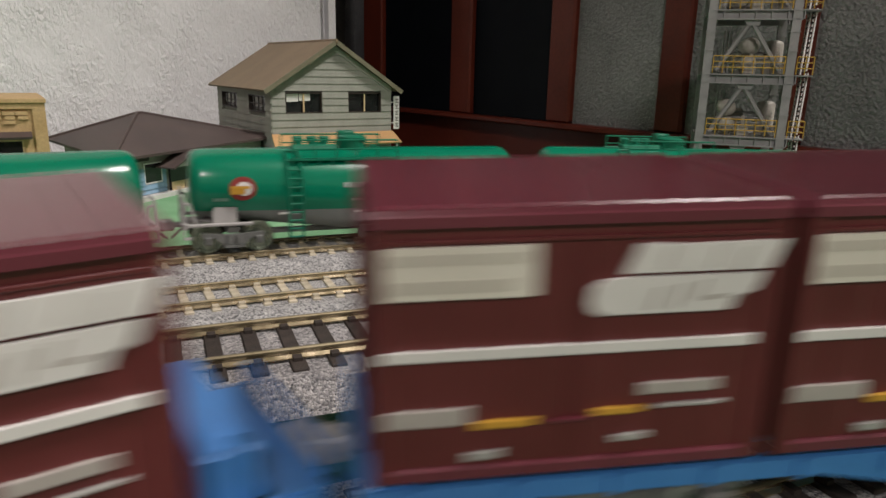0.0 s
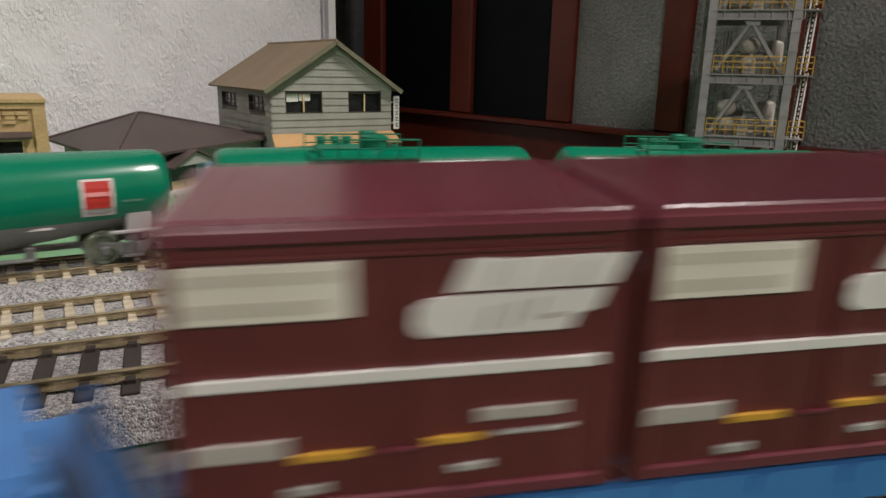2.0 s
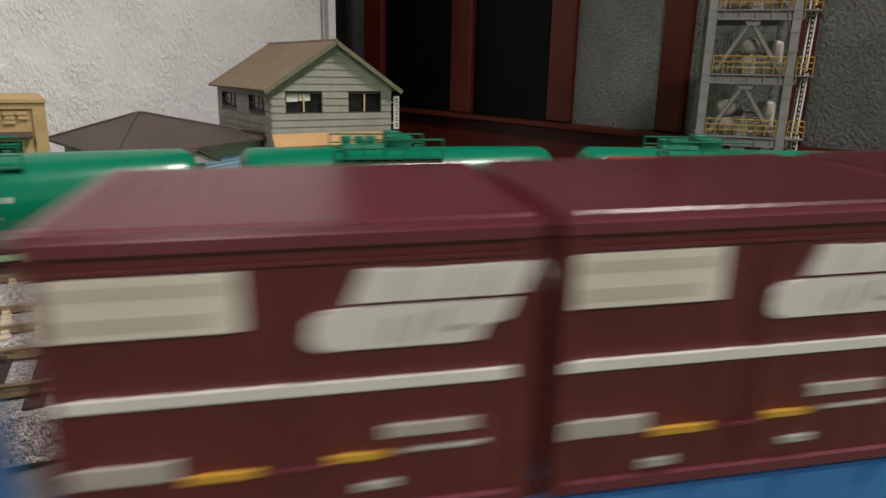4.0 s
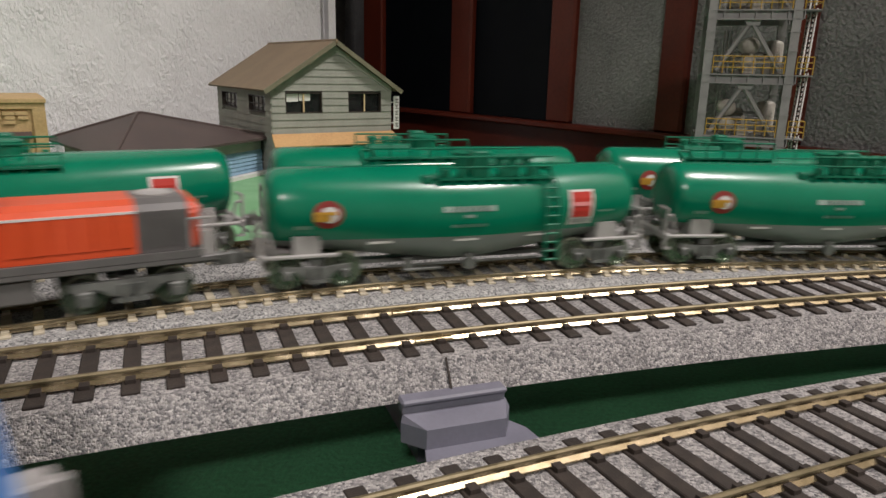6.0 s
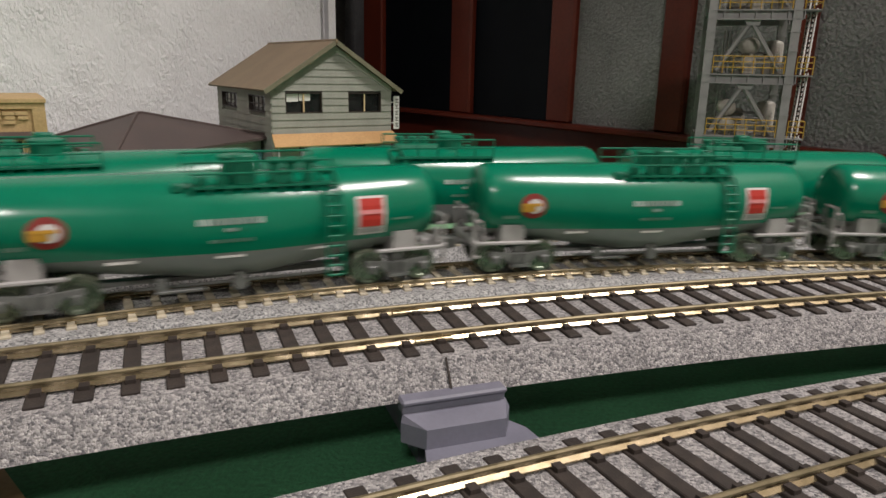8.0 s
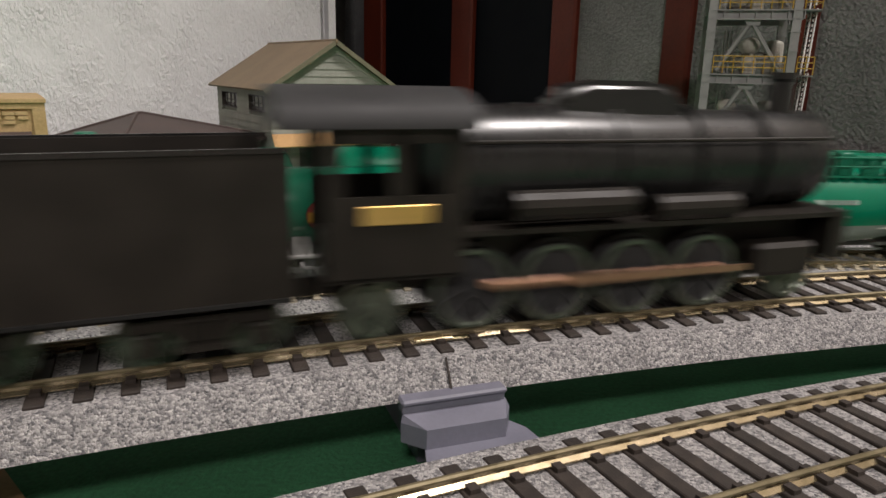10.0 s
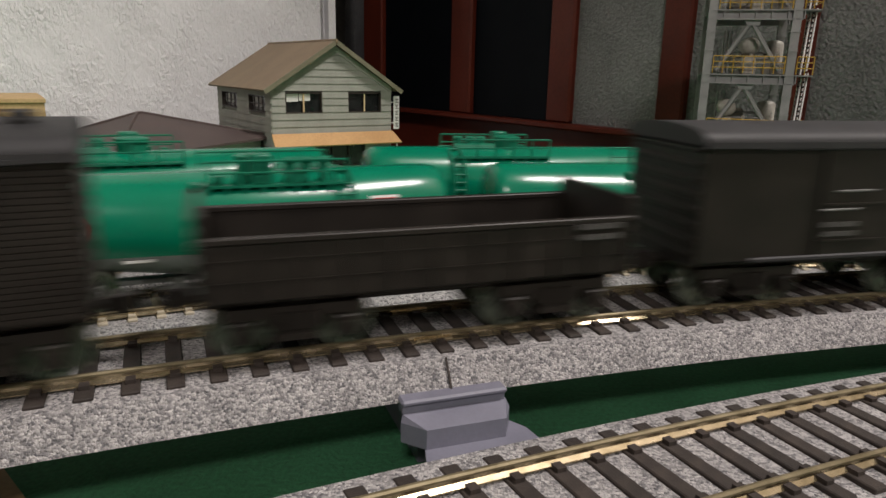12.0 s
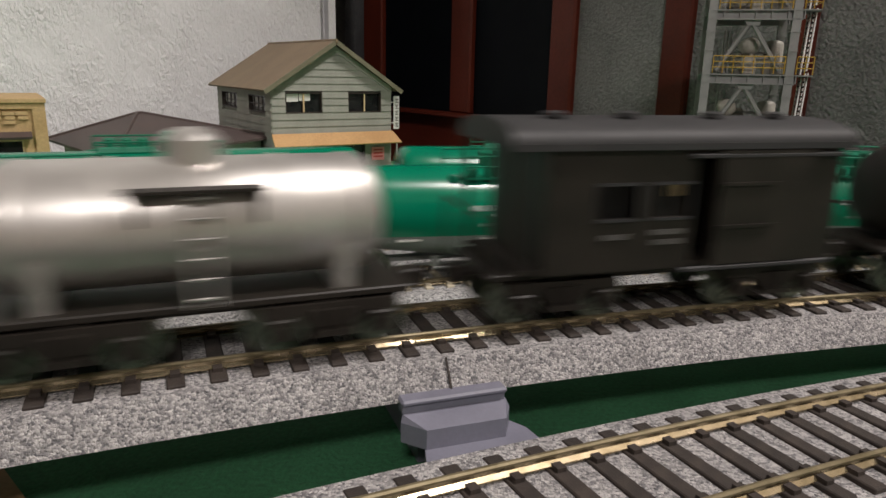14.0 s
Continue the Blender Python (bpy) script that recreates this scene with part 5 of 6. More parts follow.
pier(2, -0.005, TABLE)
pier(2, 0.172, TABLE)
for s in (-0.15, -0.31, -0.5, -0.75, -1.0, -1.3, -1.6, -2.0, -2.4, -2.8, -3.2, -3.6):
    pier(2, s, TABLE)
for s in (-0.16, -0.34, -0.6, -0.9, -1.2, -1.5, 0.2, 0.4, 0.6, 0.9, 1.2):
    pier(1, s, TABLE)
for s in (0.35, 0.55, 0.8, 1.1, 1.4):
    pier(2, s, TABLE)
bm = bmesh.new()
prism(bm, [(-0.0212, -0.0092), (-0.0166, -0.0026), (-0.0166, -0.0031), (-0.0212, -0.0097)], "x", -0.0002, 0.0002)
joint = solid("bed_joint", bm, "tie_dark", "dark joint line between two pieces of track bed", "joint", "structure")
joint.matrix_world = on_rails(2, -0.005) @ Matrix.Translation((0, -0.0003, 0.0002))
bm = bmesh.new()
prism(bm, [(-0.16, 0.186), (-0.0875, 0.121), (-0.0758, 0.11), (-0.057, 0.092), (-0.16, 0.082)], "z", FELT, FELT + 0.0025)
solid("wood_strip", bm, "wood_edge", "raw brown wooden strip lying on the felt", "wood strip")

# ---- model buildings ----


def boards(parent, mat, x0, x1, z0, z1, step, holes, m, limit=None):
    """Overlapping boards on a wall whose face is y = 0 of m, round the holes (x0, x1, z0, z1); limit(z) narrows them under a gable."""
    z = z0
    while z < z1 - 1e-6:
        zt = min(z + step, z1)
        a, b = x0, x1
        if limit:
            a, b = limit(zt)
        cuts = sorted((h[0], h[1]) for h in holes if h[2] < zt - 0.0008 and h[3] > z + 0.0008)
        start = a
        for c0, c1 in cuts + [(b, b)]:
            if c0 - start > 0.0006:
                bm = bmesh.new()
                prism(bm, [(0.0014, z), (-0.0009, z), (-0.0002, zt), (0.0014, zt)], "x", start, c0)
                ob = part("board", bm, mat, parent)
                ob.matrix_local = m
            start = c1
        z = zt


def framed_window(parent, x0, x1, z0, z1, m, mat="frame_dark", bars_x=1, bars_z=0, deep=0.003):
    bm = bmesh.new()
    e = 0.0008
    for a, b, c, d in ((x0, x1, z0, z0 + e), (x0, x1, z1 - e, z1), (x0, x0 + e, z0, z1), (x1 - e, x1, z0, z1)):
        box(bm, a, b, -0.0004, deep, c, d)
    for i in range(bars_x):
        x = x0 + (x1 - x0) * (i + 1) / (bars_x + 1)
        box(bm, x - 0.0004, x + 0.0004, 0.0006, 0.0016, z0, z1)
    for i in range(bars_z):
        z = z0 + (z1 - z0) * (i + 1) / (bars_z + 1)
        box(bm, x0, x1, 0.0006, 0.0016, z - 0.0003, z + 0.0003)
    w = part("window", bm, mat, parent)
    w.matrix_local = m
    return w


def slab(pts, thick):
    """A sloping roof sheet through four points."""
    bm = bmesh.new()
    n = (Vector(pts[1]) - Vector(pts[0])).cross(Vector(pts[3]) - Vector(pts[0])).normalized() * thick
    if n.z < 0:
        n = -n
    low = [bm.verts.new(Vector(p)) for p in pts]
    top = [bm.verts.new(Vector(p) + n) for p in pts]
    bm.faces.new(low)
    bm.faces.new(top[::-1])
    for i in range(4):
        bm.faces.new((low[i], low[(i + 1) % 4], top[(i + 1) % 4], top[i]))
    return bm


def gable_house():
    h = thing("gable_house", "grey weatherboarded model house with brown gable roof and tan awning", "house", "model buildings",
              Matrix.Translation((-0.1254, 0.5, 0)) @ Euler((0, 0, radians(34))).to_matrix().to_4x4())
    W, L, EA, RI, B = 0.098, 0.13, 0.042, 0.0735, BOARD
    front = Matrix()
    side = Matrix.Rotation(radians(-90), 4, "Z") @ Matrix.Translation((-L, 0, 0))
    fa, fb, fc, fd, z0w, z1w = 0.0105, 0.0393, 0.0607, 0.0891, 0.0228, 0.0378
    fh = [(fa, fb, z0w, z1w), (fc, fd, z0w, z1w)]
    lo = [(0.02, 0.075, -0.018, -0.001)]
    sa, sb, sc, sd, z0s, z1s = 0.0113, 0.0487, 0.077, 0.118, 0.0224, 0.0352
    sh = [(L - sb, L - sa, z0s, z1s), (L - sd, L - sc, z0s, z1s)]
    bm = bmesh.new()
    for x0, x1, y0, y1 in ((0, W, L - 0.003, L), (W - 0.003, W, 0.003, L - 0.003)):
        box(bm, x0, x1, y0, y1, B, EA)
    for x0, x1, z0, z1 in ((0, W, -0.001, z0w), (0, 0.02, B, -0.001), (0.075, W, B, -0.001), (0, fa, z0w, EA), (fb, fc, z0w, EA), (fd, W, z0w, EA), (fa, fb, z1w, EA), (fc, fd, z1w, EA)):
        box(bm, x0, x1, 0.0014, 0.003, z0, z1)
    for y0, y1, z0, z1 in ((0.003, L, B, z0s), (0.003, sa, z0s, EA), (sb, sc, z0s, EA), (sd, L, z0s, EA), (sa, sb, z1s, EA), (sc, sd, z1s, EA)):
        box(bm, 0.0014, 0.003, y0, y1, z0, z1)
    box(bm, 0.003, W - 0.003, 0.003, L - 0.003, 0.006, 0.0075)
    prism(bm, [(0.0014, z1w), (W - 0.0014, z1w), (W - 0.0014, EA), (W / 2, RI - 0.0005), (0.0014, EA)], "y", 0.0014, 0.0036)
    part("wall", bm, "siding", h)
    def narrow(z):
        if z <= EA:
            return 0.0, W
        u = (z - EA) / (RI - EA) * W / 2
        return u, W - u
    boards(h, "siding", 0, W, 0.0078, RI - 0.001, 0.0052, fh, front, narrow)
    boards(h, "siding", 0, W, B, 0.0078, 0.0052, lo, front)
    boards(h, "siding", 0.0, L, B, EA, 0.0052, sh, side)
    # opaque dark panes stand in for the shaded interior
    for a, b, c, d in fh:
        w = framed_window(h, a, b, c, d, front, "frame_dark", 1)
        bm = bmesh.new()
        box(bm, a, b, 0.0024, 0.0028, c, d)
        ob = part("pane", bm, "window_dark", w)
        bm = bmesh.new()
        x = (a + b) / 2
        box(bm, x - 0.0005, x + 0.0005, 0.0002, 0.0012, c, d)
        part("mullion", bm, "sand_light", w)
    # white patches painted in for the brightness showing through the back windows
    bm = bmesh.new()
    box(bm, 0.0112, 0.0212, 0.0016, 0.0022, 0.0312, 0.0368)
    box(bm, 0.0219, 0.0305, 0.0016, 0.0022, 0.0318, 0.0368)
    part("blind", bm, "white_ink", h, "white patches standing in for the brightness seen through the house")
    for a, b, c, d in sh:
        w = framed_window(h, a, b, c, d, side, "frame_dark", 3, 1)
        bm = bmesh.new()
        box(bm, a, b, 0.0024, 0.0028, c, d)
        part("pane", bm, "window_dark", w)
        # again a white patch for the brightness seen right through the house
        bm = bmesh.new()
        box(bm, a + (b - a) * 0.12, a + (b - a) * 0.62, 0.0018, 0.0022, c + 0.004, d - 0.002)
        part("blind", bm, "white_ink", w)
    # roof, its rake boards and ridge
    o, f, k = 0.006, 0.006, 0.006
    slope = (RI - EA) / (W / 2)
    for s in (-1, 1):
        xe = -o if s < 0 else W + o
        ze = RI - slope * (W / 2 + o) + 0.0004
        part("roof", slab([(xe, -f, ze), (W / 2, -f, RI + 0.0004), (W / 2, L + k, RI + 0.0004), (xe, L + k, ze)], 0.0014), "house_roof", h)
        bm = slab([(xe, -f - 0.0008, ze - 0.0016), (W / 2, -f - 0.0008, RI - 0.0012), (W / 2, -f + 0.0004, RI - 0.0012), (xe, -f + 0.0004, ze - 0.0016)], 0.0031)
        part("rake_board", bm, "trim_green", h)
    for s in (-1, 1):
        xe = 0.0 if s < 0 else W
        bm = bmesh.new()
        prism(bm, [(xe, EA - 0.0042), (xe, EA - 0.0004), (W / 2, RI - 0.0008), (W / 2, RI - 0.0052)], "y", -0.0012, 0.0014)
        part("rake_trim", bm, "siding", h)
    bm = bmesh.new()
    rod(bm, (W / 2, -f - 0.001, RI + 0.0018), (W / 2, L + k, RI + 0.0018), 0.0011, 8)
    part("ridge", bm, "house_roof", h)
    bm = slab([(-0.001, -0.001, 0.0075), (W + 0.001, -0.001, 0.0075), (W + 0.003, -0.0125, -0.0005), (-0.003, -0.0125, -0.0005)], 0.001)
    part("awning", bm, "awning", h, "tan canvas awning")
    bm = bmesh.new()
    for x in (0.0, W - 0.001):
        rod(bm, (x, -0.0118, B), (x, -0.0118, -0.0002), 0.0006, 6)
    part("awning_post", bm, "light_grey", h)
    framed_window(h, *lo[0], front, "frame_dark", 3)
    bm = bmesh.new()
    box(bm, 0.02, 0.075, 0.0022, 0.0028, -0.018, -0.001)
    part("shop_front", bm, "window_dark", h)
    bm = bmesh.new()
    box(bm, W + 0.0022, W + 0.0072, -0.0012, -0.0002, 0.0095, 0.0352, 0.0002)
    box(bm, W, W + 0.0024, -0.0009, -0.0005, 0.03, 0.0308)
    box(bm, W, W + 0.0024, -0.0009, -0.0005, 0.014, 0.0148)
    sign = part("hanging_sign", bm, "white_ink", h, "narrow white upright sign with brown print")
    bm = bmesh.new()
    for i in range(5):
        z = 0.0328 - i * 0.0047
        for dz, x0, x1 in ((0, 0.0034, 0.0062), (-0.0012, 0.004, 0.0054), (-0.0024, 0.0036, 0.0064)):
            box(bm, W + x0, W + x1, -0.0014, -0.0012, z + dz - 0.0003, z + dz + 0.0003)
    part("sign_print", bm, "frame_dark", sign)
    bm = bmesh.new()
    box(bm, 0.08, 0.091, -0.0022, -0.0012, -0.0145, -0.0042)
    part("poster", bm, "pink", h, "small pink poster board")
    bm = bmesh.new()
    for i in range(3):
        box(bm, 0.0815, 0.0895, -0.0025, -0.0022, -0.0068 - i * 0.0026, -0.0057 - i * 0.0026)
    part("poster_print", bm, "red_ink", h)


def hip_house():
    """A low shop with a hipped roof, its eave corners in plan."""
    C, R, Lf = Vector((-0.1795, 0.3685)), Vector((-0.1285, 0.517)), Vector((-0.2695, 0.4655))
    Bk = R + Lf - C
    h = thing("hip_roofed_shop", "low blue-boarded model shop under a dark brown hipped roof", "shop", "model buildings", Matrix.Translation((C.x, C.y, 0)))
    P = [q - C for q in (C, R, Bk, Lf)]
    ez, az = 0.0052, 0.0236
    mid = (P[0] + P[1] + P[2] + P[3]) / 4
    d = (P[1] - P[0]).normalized()
    r1, r2 = mid - d * 0.026, mid - d * 0.022
    apex = [Vector((r1.x, r1.y, az)), Vector((r2.x, r2.y, az))]
    E = [Vector((p.x, p.y, ez)) for p in P]
    bm = bmesh.new()
    v = [bm.verts.new(p) for p in E] + [bm.verts.new(p - Vector((0, 0, 0.0016))) for p in E] + [bm.verts.new(p) for p in apex]
    for f in ((0, 1, 9, 8), (1, 2, 9), (2, 3, 8, 9), (3, 0, 8), (4, 5, 1, 0), (5, 6, 2, 1), (6, 7, 3, 2), (7, 4, 0, 3), (7, 6, 5, 4)):
        bm.faces.new([v[i] for i in f])
    part("roof", bm, "hip_roof", h)
    for i, a in ((0, 0), (1, 1), (2, 1), (3, 0)):
        bm = bmesh.new()
        rod(bm, E[i] + Vector((0, 0, 0.0002)), apex[a], 0.0011, 6)
        part("hip_ridge", bm, "hip_roof", h)
    bm = bmesh.new()
    rod(bm, apex[0], apex[1], 0.0011, 6)
    part("ridge", bm, "hip_roof", h)
    wall = [mid + (p - mid) * 0.87 for p in P]
    bm = bmesh.new()
    prism(bm, [tuple(p) for p in wall], "z", BOARD, ez - 0.001)
    part("wall", bm, "siding", h)
    # shop front on the side that faces the tracks
    a, b = wall[0], wall[1]
    run = (b - a).length
    face = Matrix.Translation((a.x, a.y, 0)) @ Euler((0, 0, math.atan2((b - a).y, (b - a).x))).to_matrix().to_4x4()
    boards(h, "sky_blue", 0.0, run, BOARD, -0.004, 0.0028, [(0.016, 0.031, -0.0135, -0.001), (0.034, 0.062, BOARD, -0.002)], face)
    w = framed_window(h, 0.016, 0.031, -0.0135, -0.001, face, "white_ink", 1, 1)
    bm = bmesh.new()
    box(bm, 0.016, 0.031, -0.0002, 0.0004, -0.0135, -0.001)
    part("pane", bm, "window_dark", w)
    bm = bmesh.new()
    box(bm, 0.036, 0.06, -0.002, -0.0008, BOARD, -0.003)
    q = part("door", bm, "window_dark", h)
    q.matrix_local = face
    bm = bmesh.new()
    box(bm, 0.0365, 0.0475, -0.0026, -0.0019, BOARD, -0.0145)
    box(bm, 0.0485, 0.0595, -0.0026, -0.0019, BOARD, -0.0145)
    q = part("door_panel", bm, "sand_light", h)
    q.matrix_local = face
    bm = bmesh.new()
    prism(bm, [(0.028, -0.004), (0.048, 0.0035), (0.068, -0.004)], "y", -0.012, -0.0006)
    q = part("porch_gable", bm, "light_grey", h)
    q.matrix_local = face
    for x0, x1 in ((0.026, 0.048), (0.048, 0.07)):
        z0, z1 = (-0.0048, 0.0042) if x0 < 0.04 else (0.0042, -0.0048)
        bm = slab([(x0, -0.014, z0), (x1, -0.014, z1), (x1, 0.002, z1), (x0, 0.002, z0)], 0.001)
        q = part("porch_roof", bm, "hip_roof", h)
        q.matrix_local = face
    bm = bmesh.new()
    box(bm, -0.002, run, -0.006, 0.0, BOARD, BOARD + 0.0025)
    q = part("plinth", bm, "white_ink", h)
    q.matrix_local = face
    bm = bmesh.new()
    box(bm, 0.006, 0.02, -0.0012, -0.0004, 0.0006, 0.0034)
    q = part("vent_sign", bm, "frame_dark", h)
    q.matrix_local = face


def tofu_shop():
    """A tall flat-fronted shop with a stepped cornice, seen by its front corner."""
    h = thing("sand_stucco_shop", "sand-coloured flat-topped model shop with balcony and white sign", "shop", "model buildings",
              Matrix.Translation((-0.2085, 0.36, 0)) @ Euler((0, 0, radians(33))).to_matrix().to_4x4())
    W, D, T = 0.085, 0.07, 0.0352
    bm = bmesh.new()
    box(bm, -W, 0, 0, D, BOARD, T, 0.0004)
    part("wall", bm, "sand", h)
    bm = bmesh.new()
    box(bm, -W - 0.0015, 0.0015, -0.0025, D, T - 0.0002, T + 0.0022, 0.0003)
    box(bm, -W, 0.0008, -0.0014, 0.002, T - 0.003, T)
    part("cornice", bm, "sand", h)
    for x0, x1 in ((-0.0052, 0.0008), (-W, -W + 0.0052)):
        bm = bmesh.new()
        box(bm, x0, x1, -0.0014, 0.002, BOARD, T - 0.003, 0.0002)
        part("pilaster", bm, "sand", h)
    for i in range(12):
        bm = bmesh.new()
        x = -0.008 - i * 0.0058
        for j in range(3 if i % 2 else 2):
            box(bm, x - 0.0046 + (j % 2) * 0.001, x + 0.0008, -0.0012, 0.0, T - 0.0062 - j * 0.0022, T - 0.0044 - j * 0.0022)
        part("corbel", bm, "sand", h)
    bm = slab([(-0.052, 0.0, 0.0195), (-0.0065, 0.0, 0.0195), (-0.0065, -0.006, 0.0172), (-0.052, -0.006, 0.0172)], 0.0012)
    part("window_hood", bm, "hip_roof", h)
    w = framed_window(h, -0.045, -0.0105, 0.0, 0.0165, Matrix(), "sand_light", 5, 3, 0.002)
    bm = bmesh.new()
    box(bm, -0.045, -0.0105, -0.0003, 0.0003, 0.0, 0.0165)
    part("pane", bm, "window_dark", w)
    bm = bmesh.new()
    box(bm, -0.051, -0.0068, -0.0065, -0.0002, -0.0032, -0.0022)
    box(bm, -0.051, -0.0068, -0.0068, -0.006, 0.0066, 0.0074)
    b = part("balcony", bm, "sand_light", h)
    for i in range(22):
        bm = bmesh.new()
        x = -0.0505 + i * 0.00206
        box(bm, x, x + 0.0007, -0.0067, -0.0061, -0.0024, 0.0068)
        part("baluster", bm, "sand_light", b)
    bm = bmesh.new()
    box(bm, -0.06, -0.004, -0.0022, -0.0008, -0.0148, -0.0062, 0.0002)
    s = part("shop_sign", bm, "white_ink", h, "white shop sign with black characters")
    bm = bmesh.new()
    for x0, x1, z0, z1 in ((-0.0595, -0.0045, -0.0068, -0.0064), (-0.0595, -0.0045, -0.0146, -0.0142), (-0.0172, -0.0168, -0.0146, -0.0064)):
        box(bm, x0, x1, -0.0024, -0.0022, z0, z1)
    part("sign_border", bm, "trim_green", s)
    curve = bpy.data.curves.new("sign_text", "FONT")
    curve.body, curve.size, curve.extrude = "豆腐店", 0.0072, 0.0001
    curve.align_x = "RIGHT"
    tx = new("sign_text", curve)
    curve.materials.append(M["frame_dark"])
    tx.parent = s
    tx.matrix_local = Matrix.Translation((-0.0182, -0.0024, -0.0132)) @ Euler((radians(90), 0, 0)).to_matrix().to_4x4()
    bm = bmesh.new()
    for p, q in (((-0.0145, -0.0128), (-0.0145, -0.0098)), ((-0.0145, -0.0098), (-0.0105, -0.0088)), ((-0.0105, -0.0088), (-0.0068, -0.0098)), ((-0.0068, -0.0098), (-0.0068, -0.0118)), ((-0.0068, -0.0118), (-0.0108, -0.0132)), ((-0.0108, -0.0132), (-0.0145, -0.0128)), ((-0.0145, -0.0098), (-0.0108, -0.0106)), ((-0.0108, -0.0106), (-0.0068, -0.0098)), ((-0.0108, -0.0106), (-0.0108, -0.0132))):
        rod(bm, (p[0], -0.0023, p[1]), (q[0], -0.0023, q[1]), 0.0002, 5)
    part("sign_cube", bm, "frame_dark", s)


def process_tower():
    t = thing("process_tower", "grey steel model plant tower with vessels and yellow handrails", "industrial tower", "model buildings",
              Matrix.Translation((0.1462, 0.4, 0)) @ Euler((0, 0, radians(-17))).to_matrix().to_4x4())
    W, D = 0.0425, 0.048
    levels = [-0.0105, 0.0236, 0.0578, 0.0918, 0.126]
    for x in (0.0, W):
        for y in (0.0, D):
            bm = bmesh.new()
            box(bm, x - 0.0022, x + 0.0022, y - 0.0022, y - 0.0014, BOARD, 0.155)
            box(bm, x - 0.0022, x + 0.0022, y + 0.0014, y + 0.0022, BOARD, 0.155)
            box(bm, x - 0.0016, x + 0.0016, y - 0.0014, y + 0.0014, BOARD, 0.155)
            for z in levels:
                for dz in (0.012, 0.022):
                    box(bm, x - 0.0025, x + 0.0025, y - 0.0025, y + 0.0025, z + dz, z + dz + 0.0006)
            part("column", bm, "steel", t)
    for n, z in enumerate(levels):
        for y in (0.0, D):
            bm = bmesh.new()
            box(bm, -0.0022, W + (0.0115 if y == 0 else 0.003), y - 0.0024, y + 0.0024, z - 0.0009, z - 0.0003)
            box(bm, -0.0022, W + 0.003, y - 0.0006, y + 0.0006, z - 0.005, z - 0.0009)
            box(bm, -0.0022, W + 0.003, y - 0.0022, y + 0.0022, z - 0.0056, z - 0.005)
            for i in range(7):
                x = -0.002 + i * 0.008
                box(bm, x - 0.0003, x + 0.0003, y - 0.002, y + 0.002, z - 0.005, z - 0.0009)
            part("beam", bm, "steel", t)
        bm = bmesh.new()
        box(bm, -0.002, W + 0.002, 0.0, D, z - 0.0012, z - 0.0004)
        box(bm, W + 0.002, W + 0.0115, -0.001, 0.02, z - 0.0012, z - 0.0004)
        part("floor_plate", bm, "steel", t)
        bm = bmesh.new()
        for h in (0.0032, 0.0062, 0.0092):
            rod(bm, (0.003, -0.0024, z + h), (W - 0.003, -0.0024, z + h), 0.00027, 5)
            rod(bm, (W + 0.003, -0.0024, z + h), (W + 0.0112, -0.0024, z + h), 0.00027, 5)
            rod(bm, (W + 0.0112, -0.0024, z + h), (W + 0.0112, 0.02, z + h), 0.00027, 5)
        for i in range(8):
            x = 0.003 + i * (W - 0.006) / 7
            rod(bm, (x, -0.0024, z), (x, -0.0024, z + 0.0094), 0.00027, 5)
        for x in (W + 0.003, W + 0.0072, W + 0.0112):
            rod(bm, (x, -0.0024, z), (x, -0.0024, z + 0.0094), 0.00027, 5)
        part("handrail", bm, "yellow_rail", t, "yellow handrail")
        if n < len(levels) - 1:
            top = levels[n + 1] - 0.0056
            for s in (-1, 1):
                bm = bmesh.new()
                rod(bm, (W / 2 - 0.001, 0.001, top - 0.0008), (W / 2 + s * (W / 2 - 0.005), 0.001, z + 0.0015), 0.0013, 6)
                part("brace", bm, "steel", t)
            bm = bmesh.new()
            prism(bm, [(W / 2 - 0.0045, top), (W / 2 + 0.0045, top), (W / 2 + 0.003, top - 0.003), (W / 2 - 0.003, top - 0.003)], "y", -0.0006, 0.0018)
            part("gusset", bm, "steel", t)
            for x, y, r, hgt, lie in ((0.014, 0.018, 0.0048, 0.010, True), (0.0145, 0.016, 0.0044, 0.0, True), (0.037, 0.028, 0.0052, 0.019, False), (0.022, 0.036, 0.004, 0.014, False)):
                bm = bmesh.new()
                if n % 2 == 0 and lie:
                    x = W - x - 0.006
                if lie:
                    zc = z + r + 0.0012 + (0.009 if hgt else 0.0)
                    lathe(bm, [(y - 0.012, r * 0.4), (y - 0.011, r * 0.85), (y - 0.0095, r), (y + 0.014, r), (y + 0.016, r * 0.5)], "y", 16, (x, 0, zc))
                    box(bm, x - 0.003, x + 0.003, y - 0.006, y - 0.004, z - 0.0004, zc - r * 0.6)
                    box(bm, x - 0.003, x + 0.003, y + 0.006, y + 0.008, z - 0.0004, zc - r * 0.6)
                else:
                    lathe(bm, [(z - 0.0004, r), (z + hgt - 0.002, r), (z + hgt - 0.0006, r * 0.8), (z + hgt, r * 0.4)], "z", 16, (x, y, 0))
                part("vessel", bm, "vessel", t, smooth=40)
            for i in range(3):
                bm = bmesh.new()
                x = 0.009 + i * 0.0019
                rod(bm, (x, 0.024, z), (x, 0.024, z + 0.024), 0.0006, 6)
                rod(bm, (x, 0.024, z + 0.006 + 0.003 * i), (0.04, 0.024, z + 0.006 + 0.003 * i), 0.0006, 6)
                part("pipe", bm, "steel", t)
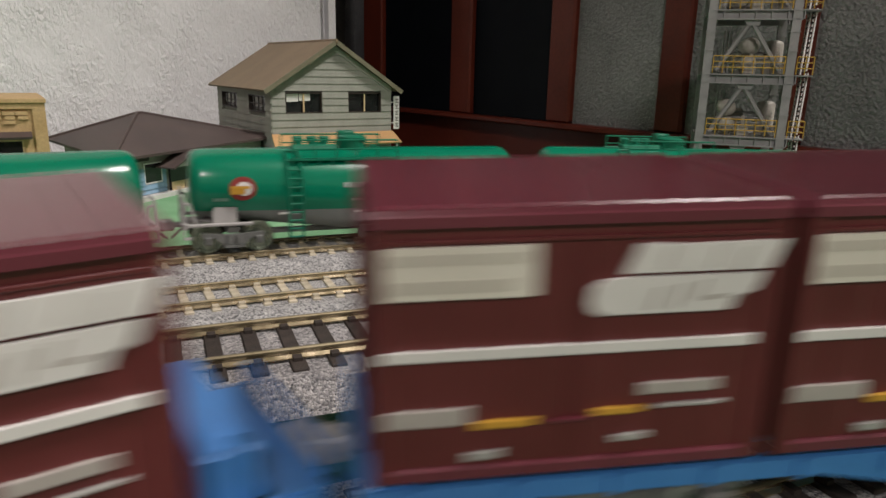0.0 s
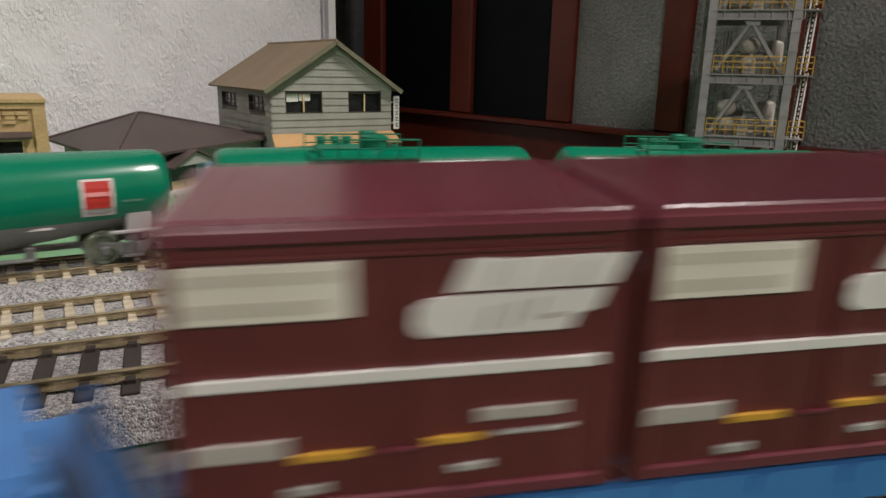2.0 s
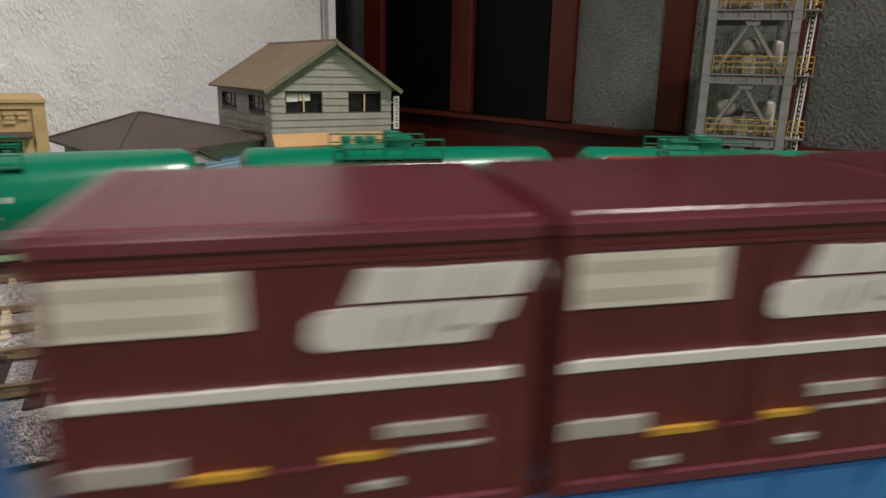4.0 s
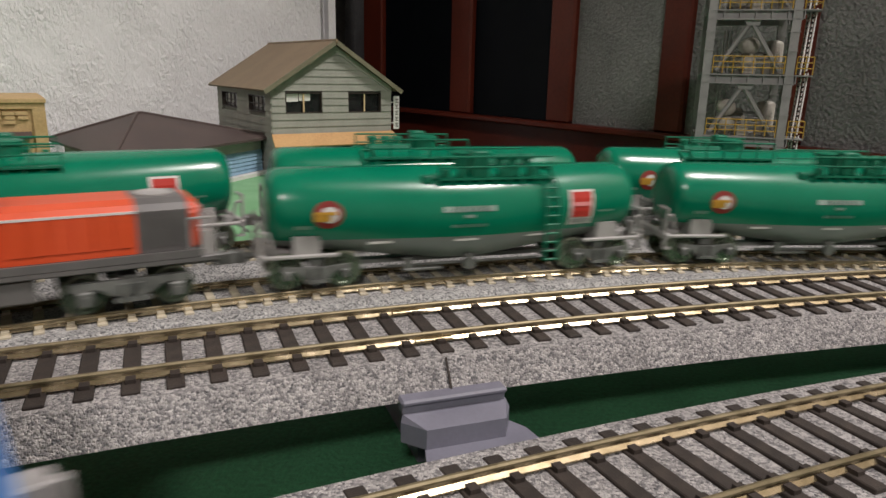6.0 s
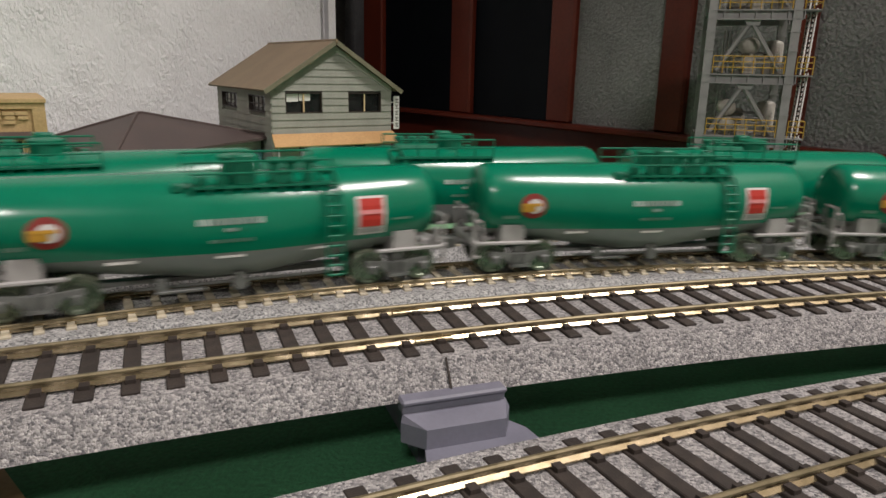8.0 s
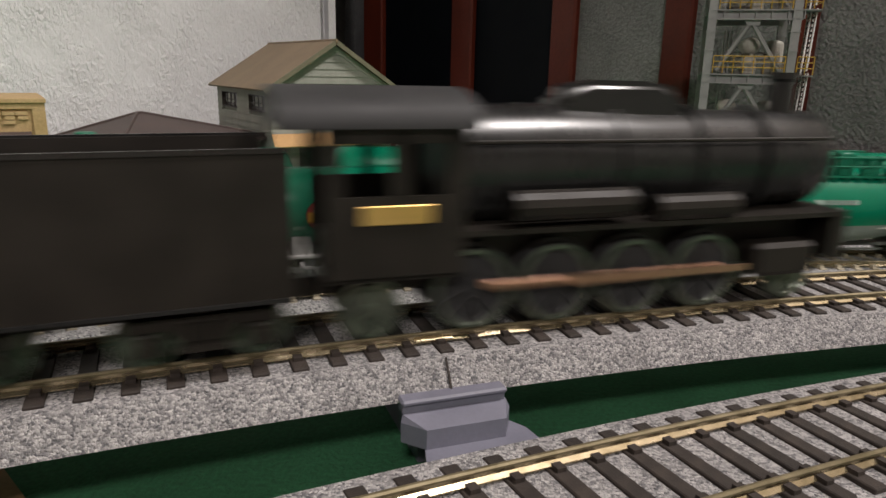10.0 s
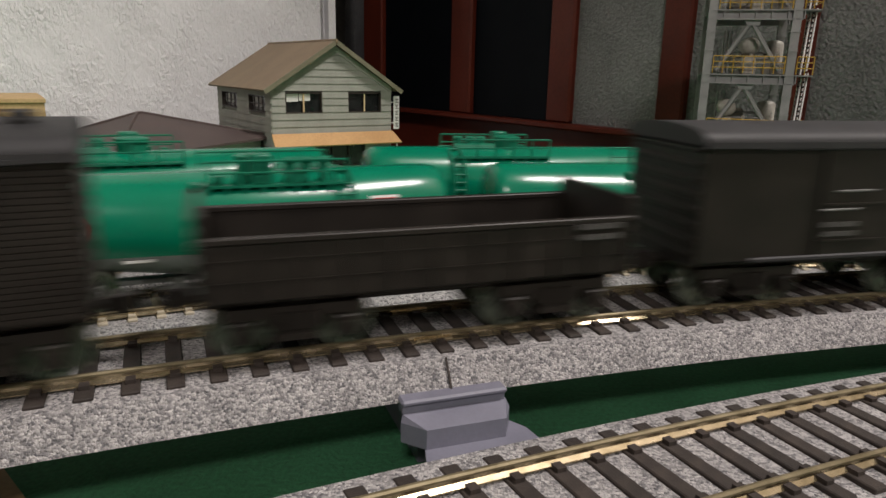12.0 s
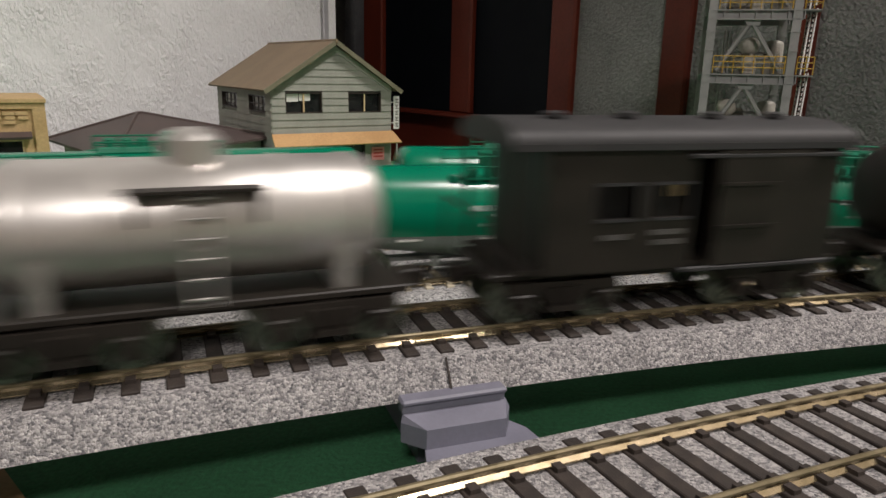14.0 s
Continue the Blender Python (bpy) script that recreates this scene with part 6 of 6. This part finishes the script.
            for i in range(2):
                bm = bmesh.new()
                x = 0.02 + i * 0.014
                box(bm, x, x + 0.006, 0.004, 0.01, z - 0.0004, z + 0.006, 0.0005)
                rod(bm, (x + 0.003, 0.007, z + 0.006), (x + 0.003, 0.007, z + 0.011), 0.001, 8)
                part("pump", bm, "vessel", t)
            # stair up the outer side
            for y in (0.001, 0.0085):
                bm = bmesh.new()
                rod(bm, (W + 0.0058, y, z), (W + 0.0078, y + 0.006, levels[n + 1] - 0.001), 0.0005, 6)
                rod(bm, (W + 0.0086, y, z + 0.002), (W + 0.0106, y + 0.006, levels[n + 1] + 0.001), 0.0005, 6)
                part("stringer", bm, "white_ink", t)
            for i in range(13):
                f = (i + 0.5) / 13
                bm = bmesh.new()
                x, y, zz = W + 0.0072 + 0.002 * f, 0.006 * f, z + (levels[n + 1] - z) * f
                box(bm, x - 0.0015, x + 0.0015, y + 0.001, y + 0.0085, zz - 0.0005, zz + 0.0005)
                part("tread", bm, "frame_dark", t)


gable_house()
hip_house()
tofu_shop()
process_tower()

# joint plates that tie the rails of two track pieces together
for side in (-1, 1):
    bm = bmesh.new()
    box(bm, -0.0042, 0.0042, side * 0.0087 - 0.0012, side * 0.0087 + 0.0012, -0.00195, -0.00125, 0.0002)
    plate = solid("rail_joiner", bm, "rail", "brass joint plate clipped under a rail end", "rail joiner", "structure")
    plate.matrix_world = on_rails(2, -0.005)

# ---- trains: what runs where ----


def steps():
    return [i * 0.1 for i in range(141)]


TANK_PITCH_NEAR, TANK_PITCH_FAR, BLACK_PITCH, FLAT_PITCH = 0.1506, 0.149, 0.105, 0.2609
PLACED = []


def runner(ob, k, offset, law):
    PLACED.append((ob, k, offset, law, Matrix()))
    ob.matrix_world = on_rails(k, law(0.0) + offset)
    return ob


def near_tanks(t):
    """The gap behind the first tank of the inner tank train."""
    u = t - 6.5
    return 0.0228 - 0.11455 * u + (0.0004 if u > 0 else -0.0003) * u * u


def far_tanks(t):
    return -0.112 + 0.079 * t + 0.0001 * t * t


def boxes(t):
    """The front end of the second container wagon."""
    return -0.0092 - 0.1428 * t + 0.00119 * t * t


def black_train(t):
    """The joint between the tender and the first wagon."""
    return 0.0701 + 0.188 * (t - 11.0) + np.interp(t, (11.75, 12.25, 12.5, 13.0, 13.5, 14.0), (0.0, -0.004, -0.009, -0.0125, -0.0158, -0.0155))


first = tank_wagon()
for i in range(9):
    ob = first if i == 0 else copy_thing(first, Matrix())
    runner(ob, 3, (i - 0.5) * TANK_PITCH_NEAR, near_tanks)
TURN = Matrix.Rotation(math.pi, 4, "Z")
for i in range(14):
    ob = copy_thing(first, Matrix())
    PLACED.append((ob, 4, (2.5 - i) * TANK_PITCH_FAR, far_tanks, TURN))
flat = container_wagon()
crate, plain_crate = container(), container(False)
for i in range(4):
    ob = flat if i == 0 else copy_thing(flat, Matrix())
    mid = (i - 1) * FLAT_PITCH + 2.5 * BOX_PITCH
    PLACED.append((ob, 5, mid, boxes, Matrix.Translation((0.0068, 0, 0))))
    for j in range(5):
        model = plain_crate if j == 4 and i in (1, 3) else crate
        cr = model if (i, j) in ((0, 0), (1, 4)) else copy_thing(model, Matrix())
        PLACED.append((cr, 5, mid, boxes, Matrix.Translation(((j - 2) * BOX_PITCH, 0, DECK))))
runner(diesel_locomotive(), 3, -0.5 * TANK_PITCH_NEAR - 0.1505, near_tanks)
runner(steam_locomotive(), 2, 0.1415, black_train)
runner(tender(), 2, 0.0463, black_train)
train = [stock_car(), box_car(), gondola(), vent_car(),
         oil_tank_car("black", "black_tank_car", "black model oil tank car with a central dome"), window_car(),
         oil_tank_car("silver", "silver_tank_car", "silver model oil tank car with a central dome")]
reach = 0.0
for ob in train:
    length = 2 * TANK_CAR_HALF + 0.0176 if "tank_car" in ob.name else BLACK_PITCH
    runner(ob, 2, -reach - length / 2, black_train)
    reach += length


def motions():
    for ob, k, offset, law, extra in PLACED:
        walk(ob, [(t, on_rails(k, law(t) + offset) @ extra) for t in steps()])
    fine = [i / 30 for i in range(421)]
    for ob, k, offset, law, extra in PLACED:
        way = -1 if extra is TURN else 1
        for w in ob.children_recursive:
            if w.name.startswith("wheelset"):
                at, r = w.location.copy(), w["radius"]
                walk(w, [(t, Matrix.Translation(at) @ Matrix.Rotation(way * (law(t) - law(0)) / r, 4, "Y")) for t in fine])
            elif w.name.startswith(("side_rod", "connecting_rod")):
                at, rows = w.location.copy(), []
                for t in fine:
                    a = (law(t) - law(0)) / (0.0078 * 1.13)
                    pin = Vector((CRANK * math.cos(a), 0, -CRANK * math.sin(a)))
                    tilt = math.asin((0.001 - pin.z) / (ROD_LONG * 1.12)) if w.name.startswith("connecting_rod") else 0.0
                    rows.append((t, Matrix.Translation(at + pin) @ Matrix.Rotation(-tilt, 4, "Y")))
                walk(w, rows)


motions()
